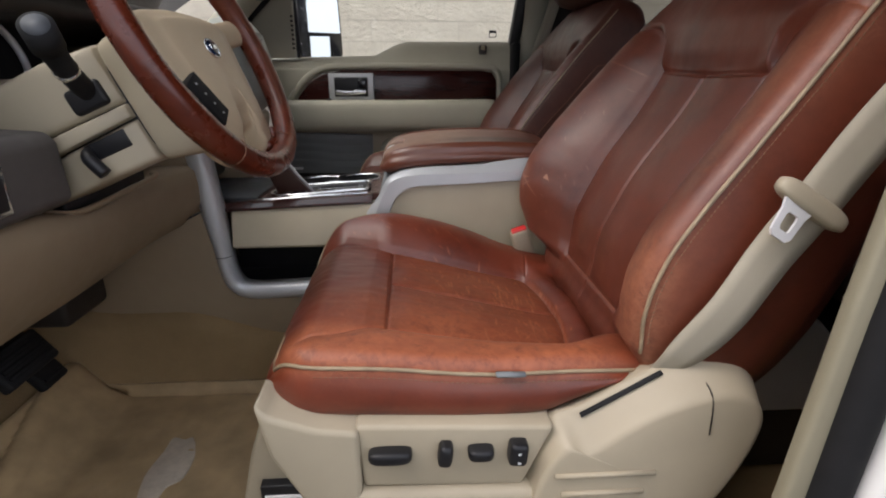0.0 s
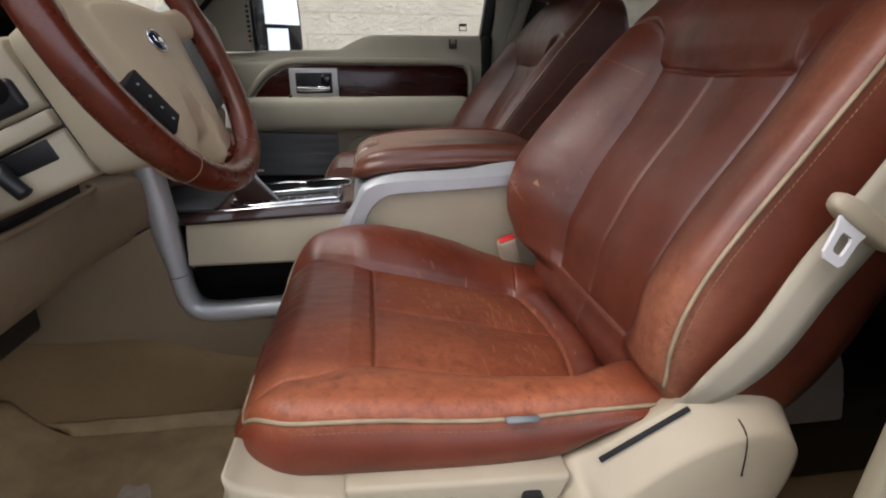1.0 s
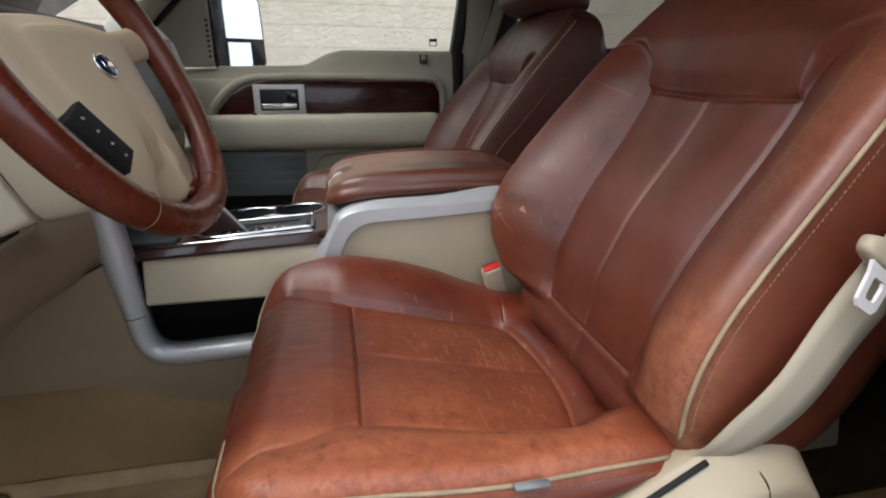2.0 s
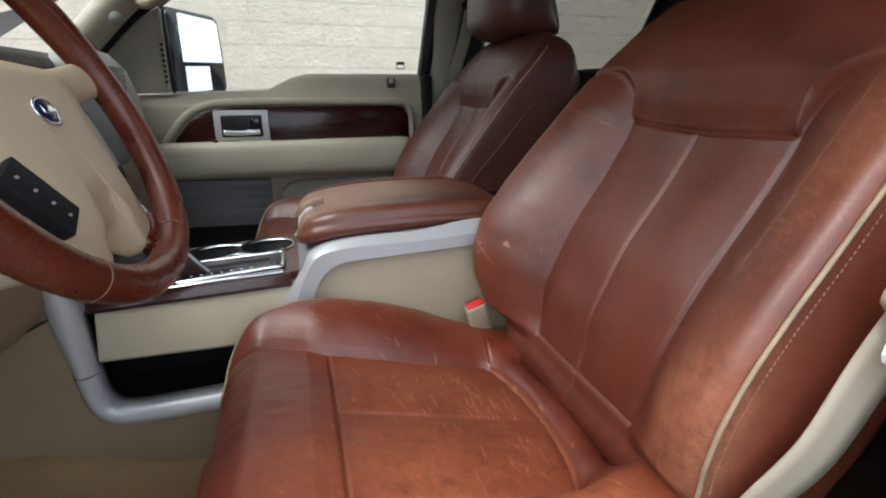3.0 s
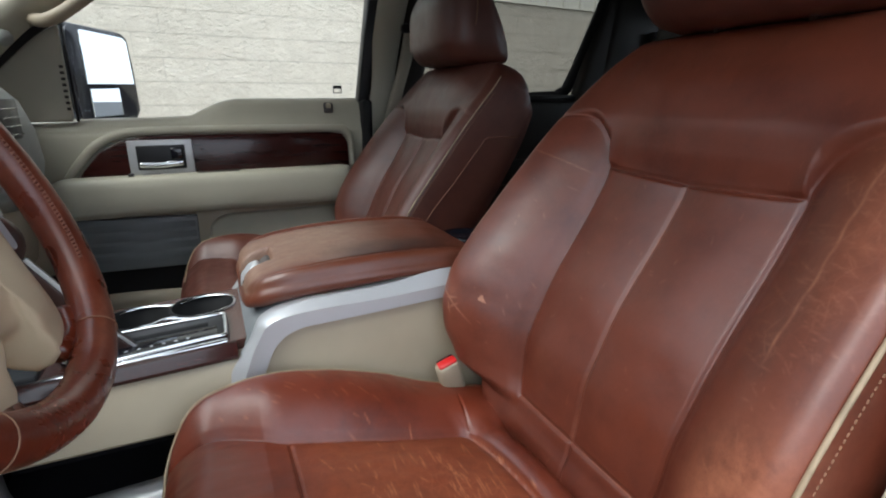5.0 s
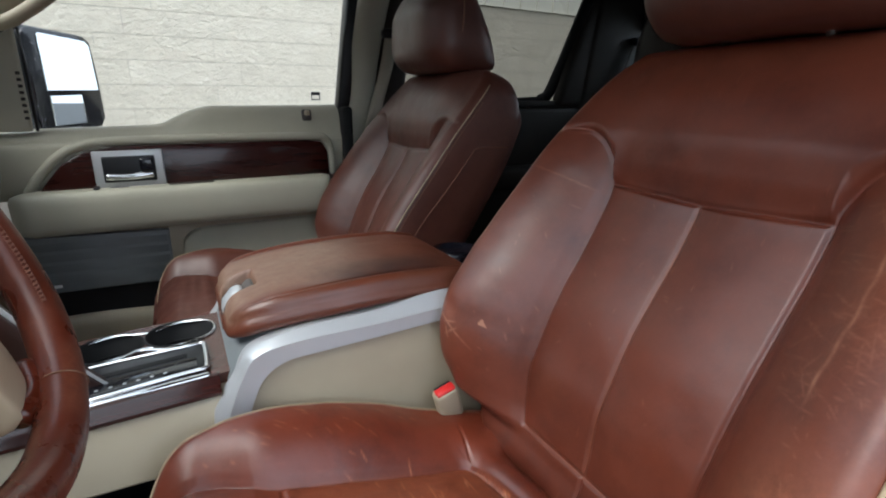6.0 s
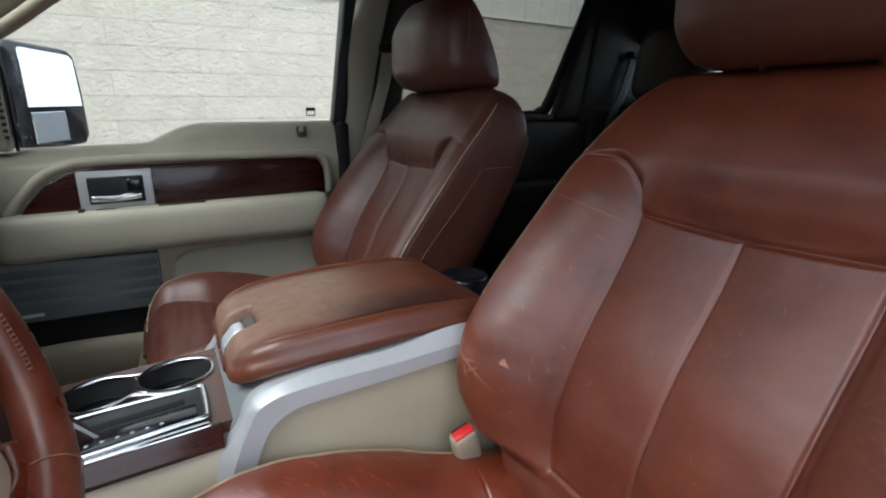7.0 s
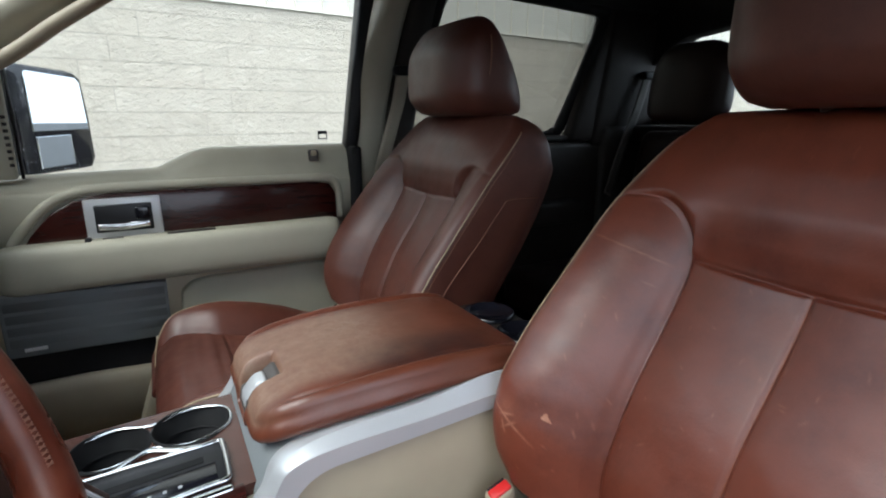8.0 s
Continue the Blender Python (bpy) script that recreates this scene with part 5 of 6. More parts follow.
    def shoulder():
        """A faceted band: a side facet, a chamfer above it and a ledge under the lid."""
        stations = (((-0.025, 0.53), (-0.047, 0.53), (-0.066, 0.53)), ((0.015, 0.622), (-0.010, 0.627), (-0.033, 0.620)), ((0.036, 0.664), (0.010, 0.672), (-0.002, 0.664)), ((0.068, 0.684), (0.032, 0.701), (0.021, 0.703)),
                    ((0.119, 0.688), (0.091, 0.711), (0.085, 0.722)), ((0.212, 0.692), (0.210, 0.713), (0.208, 0.728)), ((0.307, 0.697), (0.306, 0.718), (0.306, 0.741)), ((0.392, 0.701), (0.392, 0.720), (0.392, 0.737)))
        lines = [spline([(st[k][0], 0, st[k][1]) for st in stations], 6) for k in range(3)]
        rows = []
        for i_, m_, o_ in zip(*lines):
            rows.append([(i_.x + 0.003, -0.130, i_.z - 0.003), (i_.x + 0.001, -0.1585, i_.z - 0.0005), (i_.x, -0.163, i_.z + 0.001), (m_.x, -0.1615, m_.z), (m_.x - 0.001, -0.1600, m_.z + 0.0012), (o_.x, -0.145, o_.z), (o_.x + 0.002, -0.120, o_.z - 0.001)])
        return from_grid(rows, closed_u=True, cap=True)
    both(shoulder, "silver_shoulder", SILVER, c, "satin silver armrest shoulder", angle=28)
    part("box_front", L(prism([(-0.014, 0.60), (-0.006, 0.655), (0.012, 0.690), (0.04, 0.712), (0.06, 0.718), (0.384, 0.731), (0.384, 0.45), (0.0, 0.45)], "y", -0.120, 0.140, 0.006)), GREY_TRIM, c, "grey front of the armrest box")

    def lh(x, q=1):
        w = curve(x, [(0.0, 0.118), (0.06, 0.138), (0.2, 0.147), (0.40, 0.147)])
        d = x
        return w - (0.03 - math.sqrt(max(0, 0.03 ** 2 - (0.03 - d) ** 2)) if d < 0.03 else 0)

    def lt(x, y):
        z = curve(x, [(0.0, 0.742), (0.03, 0.757), (0.08, 0.767), (0.2, 0.7745), (0.32, 0.7715), (0.393, 0.758)])
        z -= 0.006 * (abs(y) / 0.147) ** 3
        cut = smooth(0.052, 0.038, x) * smooth(0.038, 0.030, abs(y + 0.009))
        roll = abs(y) - 0.112 - 0.010 * smooth(0.0, 0.1, x)
        puff = 0.004 * max(0.0, 1 - (roll - 0.014) ** 2 / 0.014 ** 2) if roll > 0 else 0.0
        return z - 0.036 * cut + puff - 0.0045 * math.exp(-(roll / 0.0035) ** 2) * smooth(0.02, 0.07, x) + 0.0012 * noise.noise(Vector((x * 14, y * 16, 4.0)))

    def lw(x, y):
        n = 0.5 + 0.8 * noise.noise(Vector((x * 7, y * 8, 1.7)))
        return max(0, min(1, 0.95 * smooth(0.33, 0.12, x) * smooth(0.112, 0.085, abs(y)) * (0.65 + 0.4 * n) + 0.3 * smooth(0.05, 0.0, x)))

    def grime(x, y):
        """The dark stain where an elbow rests, along the seam on the driver's side."""
        n = 0.5 + 0.8 * noise.noise(Vector((x * 11, y * 14, 8.3)))
        return max(0, min(1, 0.9 * smooth(0.10, 0.19, x) * smooth(0.40, 0.29, x) * smooth(-0.02, -0.09, y) * smooth(-0.128, -0.116, y) * (0.5 + 0.7 * n)))
    lid = pad("armrest_lid", LEATHER_LID, c, 0.0, 0.393, lh, lt, 0.05, 0.016, 150, 150, lw, lambda v: Vector((v.x + 0.004 - off.x, v.y, v.z - off.z)), "padded brown leather armrest lid, rubbed pale and stained", 0.006, lambda x: curve(x, [(0, 0.700), (0.06, 0.716), (0.4, 0.738)]), stain=grime)
    part("latch_recess", L(prism([(0.000, 0.706), (0.045, 0.706), (0.056, 0.750), (0.046, 0.7535), (0.026, 0.738), (0.004, 0.728)], "y", -0.0385, 0.0205, 0.003, 3)), PANEL_GREY, lid, "grey latch recess")
    part("latch", L(prism([(0.001, 0.714), (0.014, 0.710), (0.036, 0.7455), (0.030, 0.7515), (0.018, 0.748), (0.003, 0.730)], "y", -0.028, 0.006, 0.005, 3)), SILVER, lid, "silver lid latch")
    # rear cup holders behind the lid
    for y in (0.075, -0.035):
        rows = [superring(0.458, y, q, q, z, 36, 2.0) for q, z in ((0.048, 0.725), (0.048, 0.734), (0.043, 0.735), (0.040, 0.7262), (0.001, 0.7258))]
        part("rear_cup_holder", L(from_grid(rows, closed_u=True)), BLACK_GLOSS, c)
    part("rear_body", L(box(0.385, 0.515, -0.14, 0.16, 0.30, 0.725, 0.02, 3)), DARK_TRIM, c)
    return c


console()


def buckle(x, y, z, lean):
    b = thing("seat_belt_buckle", "beige seat belt buckle with a red button", "seat belt buckle", (x, y, z - 0.12), "seat belts")
    m = Matrix.Rotation(radians(-18), 4, "Y") @ Matrix.Rotation(lean, 4, "X")
    body = part("body", turned(box(-0.020, 0.020, -0.012, 0.012, 0.055, 0.125, 0.008, 3), m), BEIGE, b)
    part("button", turned(box(-0.016, 0.016, -0.009, 0.006, 0.118, 0.128, 0.003), m), RED, body, "red release button")
    part("tongue_slit", turned(box(-0.014, 0.014, 0.0065, 0.0095, 0.118, 0.1265, 0.001), m), BLACK, body)
    part("stalk", turned(box(-0.012, 0.012, -0.004, 0.004, -0.02, 0.06, 0.002), m), BLACK, b)
    return b


buckle(0.328, -0.178, 0.606, radians(12))


# ---- steering wheel and column ----
def steering_wheel():
    A, yaw, C = 0.4493, -0.0712, Vector((-0.2167, -0.4310, 0.9550))
    across = Vector((-math.sin(yaw), math.cos(yaw), 0))
    nrm = Vector((math.cos(A) * math.cos(yaw), math.cos(A) * math.sin(yaw), math.sin(A)))
    up = nrm.cross(across)
    w = thing("steering_wheel", "brown leather rimmed steering wheel with beige airbag cover", "steering wheel", C)
    M = Matrix((across, up, nrm)).transposed().to_4x4()   # local x right, y up, z towards the driver
    bm, lay = bmesh.new(), None
    lay = bm.verts.layers.float.new("wear")
    rings = []
    for i in range(128):
        a = i * math.tau / 128
        row = []
        grip = 1.0 + 0.09 * max(0, math.cos(2 * (a - 0.55))) ** 6
        for j in range(18):
            b = j * math.tau / 18
            rr = (0.0158 + 0.0022 * abs(math.cos(b))) * grip
            r = 0.1862 + rr * math.cos(b)
            v = bm.verts.new((r * math.cos(a), r * math.sin(a), rr * math.sin(b) * 1.08))
            v[lay] = 0.25 + 0.5 * noise.noise(Vector((a * 6, b, 0.4))) if math.cos(b) < 0.2 and math.cos(a) > 0.2 else 0.05
            row.append(v)
        rings.append(row)
    for i in range(128):
        for j in range(18):
            k, q = (i + 1) % 128, (j + 1) % 18
            bm.faces.new((rings[i][j], rings[k][j], rings[k][q], rings[i][q]))
    bmesh.ops.recalc_face_normals(bm, faces=bm.faces)
    rim = part("rim", turned(bm, M), LEATHER_WHEEL, w, "stitched red-brown leather rim")
    for deg in (234, 297):
        a = radians(deg)
        ring = [Vector(((0.1862 + 0.0187 * math.cos(b)) * math.cos(a), (0.1862 + 0.0187 * math.cos(b)) * math.sin(a), 0.0187 * math.sin(b))) for b in [k * math.tau / 20 for k in range(20)]]
        part("rim_seam", turned(tube(ring, 0.0006, 6, True), M), THREAD, rim)

    st = bmesh.new()
    for i in range(56):
        a = radians(-38 + 1.45 * i)
        for b_, lean in ((2.35, 0.5), (2.35, -0.5)):
            r = 0.1862 + 0.0190 * math.cos(b_)
            m = Matrix.Rotation(a, 4, "Z") @ Matrix.Translation((r, 0, 0.0190 * math.sin(b_))) @ Matrix.Rotation(lean, 4, "X")
            add(st, turned(box(-0.0005, 0.0005, -0.0005, 0.0005, -0.0024, 0.0024), m))
    tagged(part("stitching", turned(st, M), THREAD_DARK, rim, "brown cross stitching", smoothed=False), kind="stuff")

    def shape(pts, z0, z1, bev, seg=4):
        return turned(prism([(p.x, p.y) for p in spline([(x, y, 0) for x, y in pts], 6, True)], "z", z0, z1, bev, seg), M)
    right = [(0.06, 0.049), (0.122, 0.038), (0.124, 0.000), (0.113, -0.045), (0.101, -0.092), (0.093, -0.136), (0.078, -0.158), (0.048, -0.166), (0.036, -0.146), (0.028, -0.126)]
    hub_pts = [(0.0, 0.052)] + right + [(0.0, -0.122)] + [(-x, y) for x, y in right[::-1]]
    rings = []
    for s_, z in ((0.62, -0.060), (0.92, -0.048), (0.995, -0.038), (1.0, -0.026), (0.965, -0.014), (0.90, -0.009), (0.80, -0.0065), (0.74, -0.002), (0.70, 0.0005), (0.5, 0.002), (0.15, 0.003)):
        rings.append([(p.x * s_, p.y * s_ - 0.012 * (1 - s_), z) for p in spline([(x, y, 0) for x, y in hub_pts], 8, True)])
    cover = part("airbag_cover", turned(from_grid(rings, closed_u=True, cap=True), M), BEIGE_WHEEL, w, "padded beige airbag cover")
    for q in (-1, 1):
        part("spoke", turned(tube(spline([(q * 0.07, 0.024, -0.026), (q * 0.125, 0.025, -0.021), (q * 0.160, 0.028, -0.014), (q * 0.186, 0.031, -0.006)], 5), 0.02, 20, flat=(0.0215, 0.0115)), M), BEIGE_WHEEL, w)
        part("spoke_clip", turned(tube(spline([(q * 0.046, -0.160, -0.018), (q * 0.074, -0.156, -0.012), (q * 0.100, -0.140, -0.016)], 5), 0.009, 12), M), LEATHER_WHEEL, w)
    pod = part("button_pod", turned(prism([(-0.124, -0.058), (-0.086, -0.042), (-0.052, -0.098), (-0.086, -0.116)], "z", -0.022, 0.0012, 0.0012), M), RUBBER, w, "black cruise control buttons")
    for i in range(4):
        a = lerp(0.12, 0.88, i / 3)
        x, y = lerp(-0.105, -0.069, a), lerp(-0.052, -0.106, a)
        part("button_mark", turned(box(x - 0.0022, x + 0.0022, y - 0.0012, y + 0.0012, 0.0008, 0.0018), M), WHITE_PRINT, pod, smoothed=False)
    part("button_strip", shape([(0.130, -0.006), (0.146, -0.010), (0.138, -0.068), (0.122, -0.064)], -0.045, -0.022, 0.003), SILVER, w, "silver audio button strip")
    bd = bmesh.new()
    bmesh.ops.create_uvsphere(bd, u_segments=28, v_segments=12, radius=1)
    badge = part("badge", turned(turned(bd, Matrix.Translation((0.004, -0.010, 0.003)) @ Matrix.Diagonal((0.017, 0.0125, 0.004, 1))), M), BADGE_BLUE, cover, "blue and chrome oval badge")
    part("badge_rim", turned(tube([(0.004 + 0.0175 * math.cos(k * math.tau / 32), -0.010 + 0.013 * math.sin(k * math.tau / 32), 0.004) for k in range(32)], 0.0018, 8, True), M), CHROME, badge)
    part("badge_mark", turned(box(-0.006, 0.014, -0.013, -0.006, 0.0056, 0.0078, 0.001), M), CHROME, badge)
    part("hub_core", turned(tube([(0, -0.03, -0.10), (0, -0.03, -0.06)], 0.05, 24), M), BLACK, w)
    return w


steering_wheel()
# the column's own axes: local x right, y up, z towards the driver
WC = Vector((-0.2013, -0.4745, 0.968))
WM = Matrix((Vector((0, 1, 0)), Vector((-math.sin(0.412), 0, math.cos(0.412))), Vector((math.cos(0.412), 0, math.sin(0.412))))).transposed().to_4x4()


def column():
    c = thing("steering_column", "beige steering column shroud with stalk and tilt lever", "steering column", WC)
    W = Matrix.Translation(-WC)
    # sections square to the column, from the wheel towards the dash; local x right, y up, z back
    def shell(secs, e=5.0):
        return turned(from_grid([superring(0, (h0 + h1) / 2, w, (h1 - h0) / 2, z, 44, e) for z, w, h0, h1 in secs], closed_u=True, cap=True), WM)
    part("core", shell(((-0.05, 0.056, -0.118, 0.015), (-0.22, 0.056, -0.118, 0.015))), BLACK, c)
    part("bell", shell(((-0.042, 0.066, -0.136, 0.036), (-0.046, 0.070, -0.141, 0.040), (-0.060, 0.070, -0.140, 0.038), (-0.104, 0.0665, -0.129, 0.027), (-0.107, 0.063, -0.126, 0.024)), 9.0), BEIGE, c)
    part("upper_shroud", shell(((-0.1125, 0.062, -0.046, 0.024), (-0.1145, 0.0655, -0.0468, 0.028), (-0.18, 0.068, -0.0468, 0.034), (-0.34, 0.068, -0.0468, 0.030)), 8.0), BEIGE, c)
    part("band", shell(((-0.1125, 0.066, -0.064, -0.048), (-0.1145, 0.070, -0.0655, -0.0472), (-0.18, 0.073, -0.0675, -0.0472), (-0.30, 0.073, -0.071, -0.0472)), 10.0), BEIGE, c)
    low = part("lower_shroud", shell(((-0.1125, 0.061, -0.120, -0.068), (-0.115, 0.0645, -0.124, -0.067), (-0.18, 0.0655, -0.122, -0.069), (-0.30, 0.064, -0.122, -0.071)), 9.0), BEIGE, c)
    part("stalk_boot", turned(box(-0.072, -0.058, -0.040, -0.008, -0.172, -0.124, 0.006, 3), WM), BLACK, c)
    part("lever_cavity", turned(box(-0.0668, -0.05, -0.094, -0.0715, -0.190, -0.132, 0.002), WM), BLACK, low)
    part("tilt_lever", turned(tube(spline([(-0.060, -0.080, -0.188), (-0.073, -0.084, -0.186), (-0.078, -0.092, -0.183), (-0.080, -0.112, -0.176)], 6), 0.0085, 12), WM), BLACK, low, "black tilt lever")
    part("collar", shell(((-0.030, 0.045, -0.055, 0.03), (-0.050, 0.050, -0.06, 0.03))), BLACK, c)
    stalk = part("turn_stalk", turned(tube(spline([(-0.325, -0.505, 0.880), (-0.325, -0.545, 0.897), (-0.318, -0.59, 0.925), (-0.309, -0.625, 0.950)], 8), lambda t: lerp(0.0120, 0.0135, t), 16), W), RUBBER, c, "black turn signal stalk")
    part("stalk_head", turned(tube([(-0.312, -0.616, 0.943), (-0.304, -0.640, 0.962)], 0.0168, 28), W), RUBBER, stalk)
    part("stalk_end", turned(tube([(-0.306, -0.634, 0.957), (-0.3034, -0.6418, 0.9634)], 0.0125, 28), W), STALK_GREY, stalk, "round grey stalk end")
    part("stalk_collar", turned(tube([(-0.321, -0.578, 0.917), (-0.320, -0.583, 0.9205)], 0.0138, 18), W), CHROME, stalk)
    part("warning_tag", turned(box(0.012, 0.040, -0.145, -0.1415, -0.075, -0.050), WM), YELLOW, c, smoothed=False)
    return c


column()


# ---- dashboard ----
def dashboard():
    d = thing("dashboard", "beige dashboard with dark top pad and grey panels", "dashboard", (-0.55, 0, 0.55))
    off = Vector((-0.55, 0, 0.55))

    def L(bm):
        return turned(bm, Matrix.Translation(-off))
    part("top_pad", L(prism([(-0.98, 1.03), (-0.70, 1.055), (-0.52, 1.050), (-0.46, 1.03), (-0.45, 0.995), (-0.95, 0.95)], "y", -0.78, 0.78, 0.02, 3)), DARK_TRIM, d, "dark brown top pad")
    part("main_panel", L(prism([(-0.47, 1.01), (-0.455, 0.93), (-0.46, 0.80), (-0.50, 0.66), (-0.90, 0.60), (-0.95, 0.98)], "y", 0.16, 0.77, 0.02, 3)), BEIGE_SOFT, d)
    # instrument recess behind the wheel
    cl = part("instrument_panel", L(prism([(-0.58, 1.01), (-0.56, 0.86), (-0.60, 0.66), (-0.90, 0.60), (-0.95, 0.98)], "y", -0.77, -0.16, 0.015, 3)), BLACK, d, "black instrument cluster")
    for y in (-0.56, -0.36):
        ring = [(-0.555 - 0.02 * math.sin(a), y + 0.062 * math.cos(a), 0.94 + 0.062 * math.sin(a)) for a in [k * math.tau / 36 for k in range(36)]]
        part("dial_ring", L(tube(ring, 0.006, 8, True)), SILVER, cl, "silver dial ring")
    part("cluster_hood", L(prism([(-0.62, 1.075), (-0.46, 1.06), (-0.44, 1.035), (-0.47, 1.02), (-0.62, 1.02)], "y", -0.68, -0.22, 0.012, 3)), DARK_TRIM, d)
    # beige bezel between cluster, column and knee panel
    part("bezel", L(prism([(-0.50, 0.775), (-0.450, 0.79), (-0.425, 0.83), (-0.432, 0.872), (-0.47, 0.905), (-0.56, 0.905), (-0.56, 0.775)], "y", -0.535, -0.20, 0.012, 3)), BEIGE, d)
    part("side_bezel", L(prism([(-0.56, 0.835), (-0.465, 0.835), (-0.452, 0.85), (-0.462, 0.885), (-0.50, 0.90), (-0.56, 0.90)], "y", -0.78, -0.547, 0.008, 3)), BEIGE, d)
    lp = part("light_panel", L(prism([(-0.56, 0.742), (-0.372, 0.757), (-0.362, 0.767), (-0.366, 0.838), (-0.378, 0.849), (-0.56, 0.86)], "y", -0.78, -0.553, 0.008, 3)), PANEL_GREY, d, "grey headlight switch panel")
    part("switch_frame", L(box(-0.368, -0.359, -0.735, -0.660, 0.772, 0.828, 0.003)), CHROME, lp)
    part("switch_face", L(box(-0.362, -0.357, -0.728, -0.667, 0.778, 0.822, 0.002)), BLACK, lp)
    # knee panel below the column, bellied, dished under the shroud
    rows = []
    for i in range(28):
        y = lerp(-0.78, -0.150, i / 27)
        k = math.exp(-((y + 0.45) / 0.10) ** 2)
        f = smooth(-0.46, -0.64, y)
        e = curve(y, [(-0.78, 0.062), (-0.60, 0.055), (-0.50, 0.043), (-0.40, 0.038), (-0.29, 0.043), (-0.22, 0.058), (-0.15, 0.073)])
        u = smooth(-0.40, -0.18, y)
        rows.append([(x + e * lerp(g, min(1, 0.4 + g), u), y, z - dz * k + 0.022 * f * g + 0.020 * u * smooth(0.68, 0.62, z)) for x, z, dz, g in ((-0.62, 0.735, 0, 0.6), (-0.47, 0.736, 0.012, 0.9), (-0.445, 0.735, 0.008, 1), (-0.432, 0.728, 0.006, 1), (-0.428, 0.70, 0.004, 0.95), (-0.43, 0.66, 0, 0.75), (-0.442, 0.62, 0, 0.5), (-0.462, 0.590, 0, 0.3), (-0.50, 0.572, 0, 0.1), (-0.56, 0.566, 0, 0), (-0.70, 0.58, 0, 0))])
    # the underside's shade is put into the panel's darker tan
    kp = part("knee_panel", L(from_grid(rows)), TAN_SHADED, d)
    # a black box stands for the shade in the gap under the column
    part("shadow_gap", L(box(-0.60, -0.402, -0.515, -0.292, 0.728, 0.762, 0.004)), BLACK, kp)
    part("gap_lip", L(tube(spline([(-0.415, -0.540, 0.742), (-0.398, -0.515, 0.7335), (-0.393, -0.48, 0.7315), (-0.390, -0.40, 0.7345), (-0.386, -0.30, 0.7395), (-0.388, -0.285, 0.7440), (-0.397, -0.281, 0.7450)], 6), 0.0045, 10)), TAN_SHADED, kp)
    part("parting_line", L(tube([(-0.505, -0.165, 0.574), (-0.43, -0.167, 0.610), (-0.366, -0.170, 0.641)], 0.0022, 6)), BLACK, kp)
    part("fuse_cover", L(box(-0.67, -0.565, -0.34, -0.205, 0.468, 0.56, 0.01)), DARK_TRIM, d)
    # centre stack and passenger end
    part("center_panel", L(prism([(-0.50, 1.02), (-0.44, 1.0), (-0.405, 0.80), (-0.42, 0.66), (-0.60, 0.62)], "y", -0.150, 0.170, 0.015, 3)), DARK_TRIM, d)
    rows = [superring(-0.43, cy, rx, ry, z, 36, 2.8) for cy, rx, ry, z in ((0.47, 0.03, 0.05, 0.79), (0.47, 0.062, 0.11, 0.82), (0.465, 0.075, 0.132, 0.88), (0.445, 0.075, 0.130, 0.95), (0.415, 0.066, 0.112, 1.01), (0.39, 0.045, 0.08, 1.045), (0.38, 0.02, 0.03, 1.055))]
    v = part("vent_housing", L(from_grid(rows, closed_u=True, cap=True)), VENT_GREY, d, "grey-green air vent housing")
    part("vent", L(box(-0.372, -0.354, 0.29, 0.405, 0.94, 1.015, 0.004)), BLACK, v)
    for i in range(4):
        part("vane", L(box(-0.358, -0.349, 0.295, 0.40, 0.950 + 0.016 * i, 0.949 + 0.016 * i, 0.001)), CHROME, v)
    part("glovebox", L(prism([(-0.47, 0.79), (-0.44, 0.77), (-0.47, 0.60), (-0.62, 0.56), (-0.70, 0.78)], "y", 0.20, 0.76, 0.02, 3)), BEIGE, d)
    return d


dashboard()


# ---- pedals, floor mat ----
def floor_mat():
    xs = [-0.69 + 0.0055 * i for i in range(101)]
    ys = [-0.735 + 0.0055 * i for i in range(100)]

    def z(x, y):
        toe = -0.69 + 0.05 * smooth(-0.25, -0.60, y)
        d = min(x - toe, -0.14 - x, y + 0.735)
        lip = 0.007 * math.exp(-((d - 0.016) / 0.008) ** 2) + 0.003 * math.exp(-((d - 0.045) / 0.007) ** 2) - 0.010 * smooth(0.012, 0.0, d) - 0.009 * smooth(-0.205, -0.1905, y)
        rise = max(0.36 * smooth(-0.55, -0.95, x), 0.21 * (1 - smooth(0.168, 0.207, abs(y - 0.005))))
        return FLOOR + 0.015 + lip + rise + 0.003 * noise.noise(Vector((x * 9, y * 9, 0))) + 0.0012 * noise.noise(Vector((x * 40, y * 40, 0)))
    m = tagged(part("floor_mat", from_grid([[(x, y, z(x, y)) for y in ys] for x in xs]), MAT_RUBBER, None, "tan moulded floor mat with raised edges"), "tan moulded rubber floor mat on the driver's carpet", "floor mat")
    sol = m.modifiers.new("thickness", "SOLIDIFY")
    sol.thickness, sol.offset = 0.008, -1
    heel = spline([(-0.417, -0.350, 0), (-0.392, -0.356, 0), (-0.377, -0.352, 0), (-0.355, -0.401, 0), (-0.354, -0.459, 0), (-0.375, -0.480, 0), (-0.382, -0.520, 0), (-0.405, -0.525, 0), (-0.425, -0.454, 0), (-0.419, -0.388, 0)], 5, True)
    part("heel_wear", prism([(p.x, p.y) for p in heel], "z", FLOOR + 0.010, FLOOR + 0.0250, 0.001), MAT_WORN, m, "scuffed pale heel patch")
    return m


floor_mat()


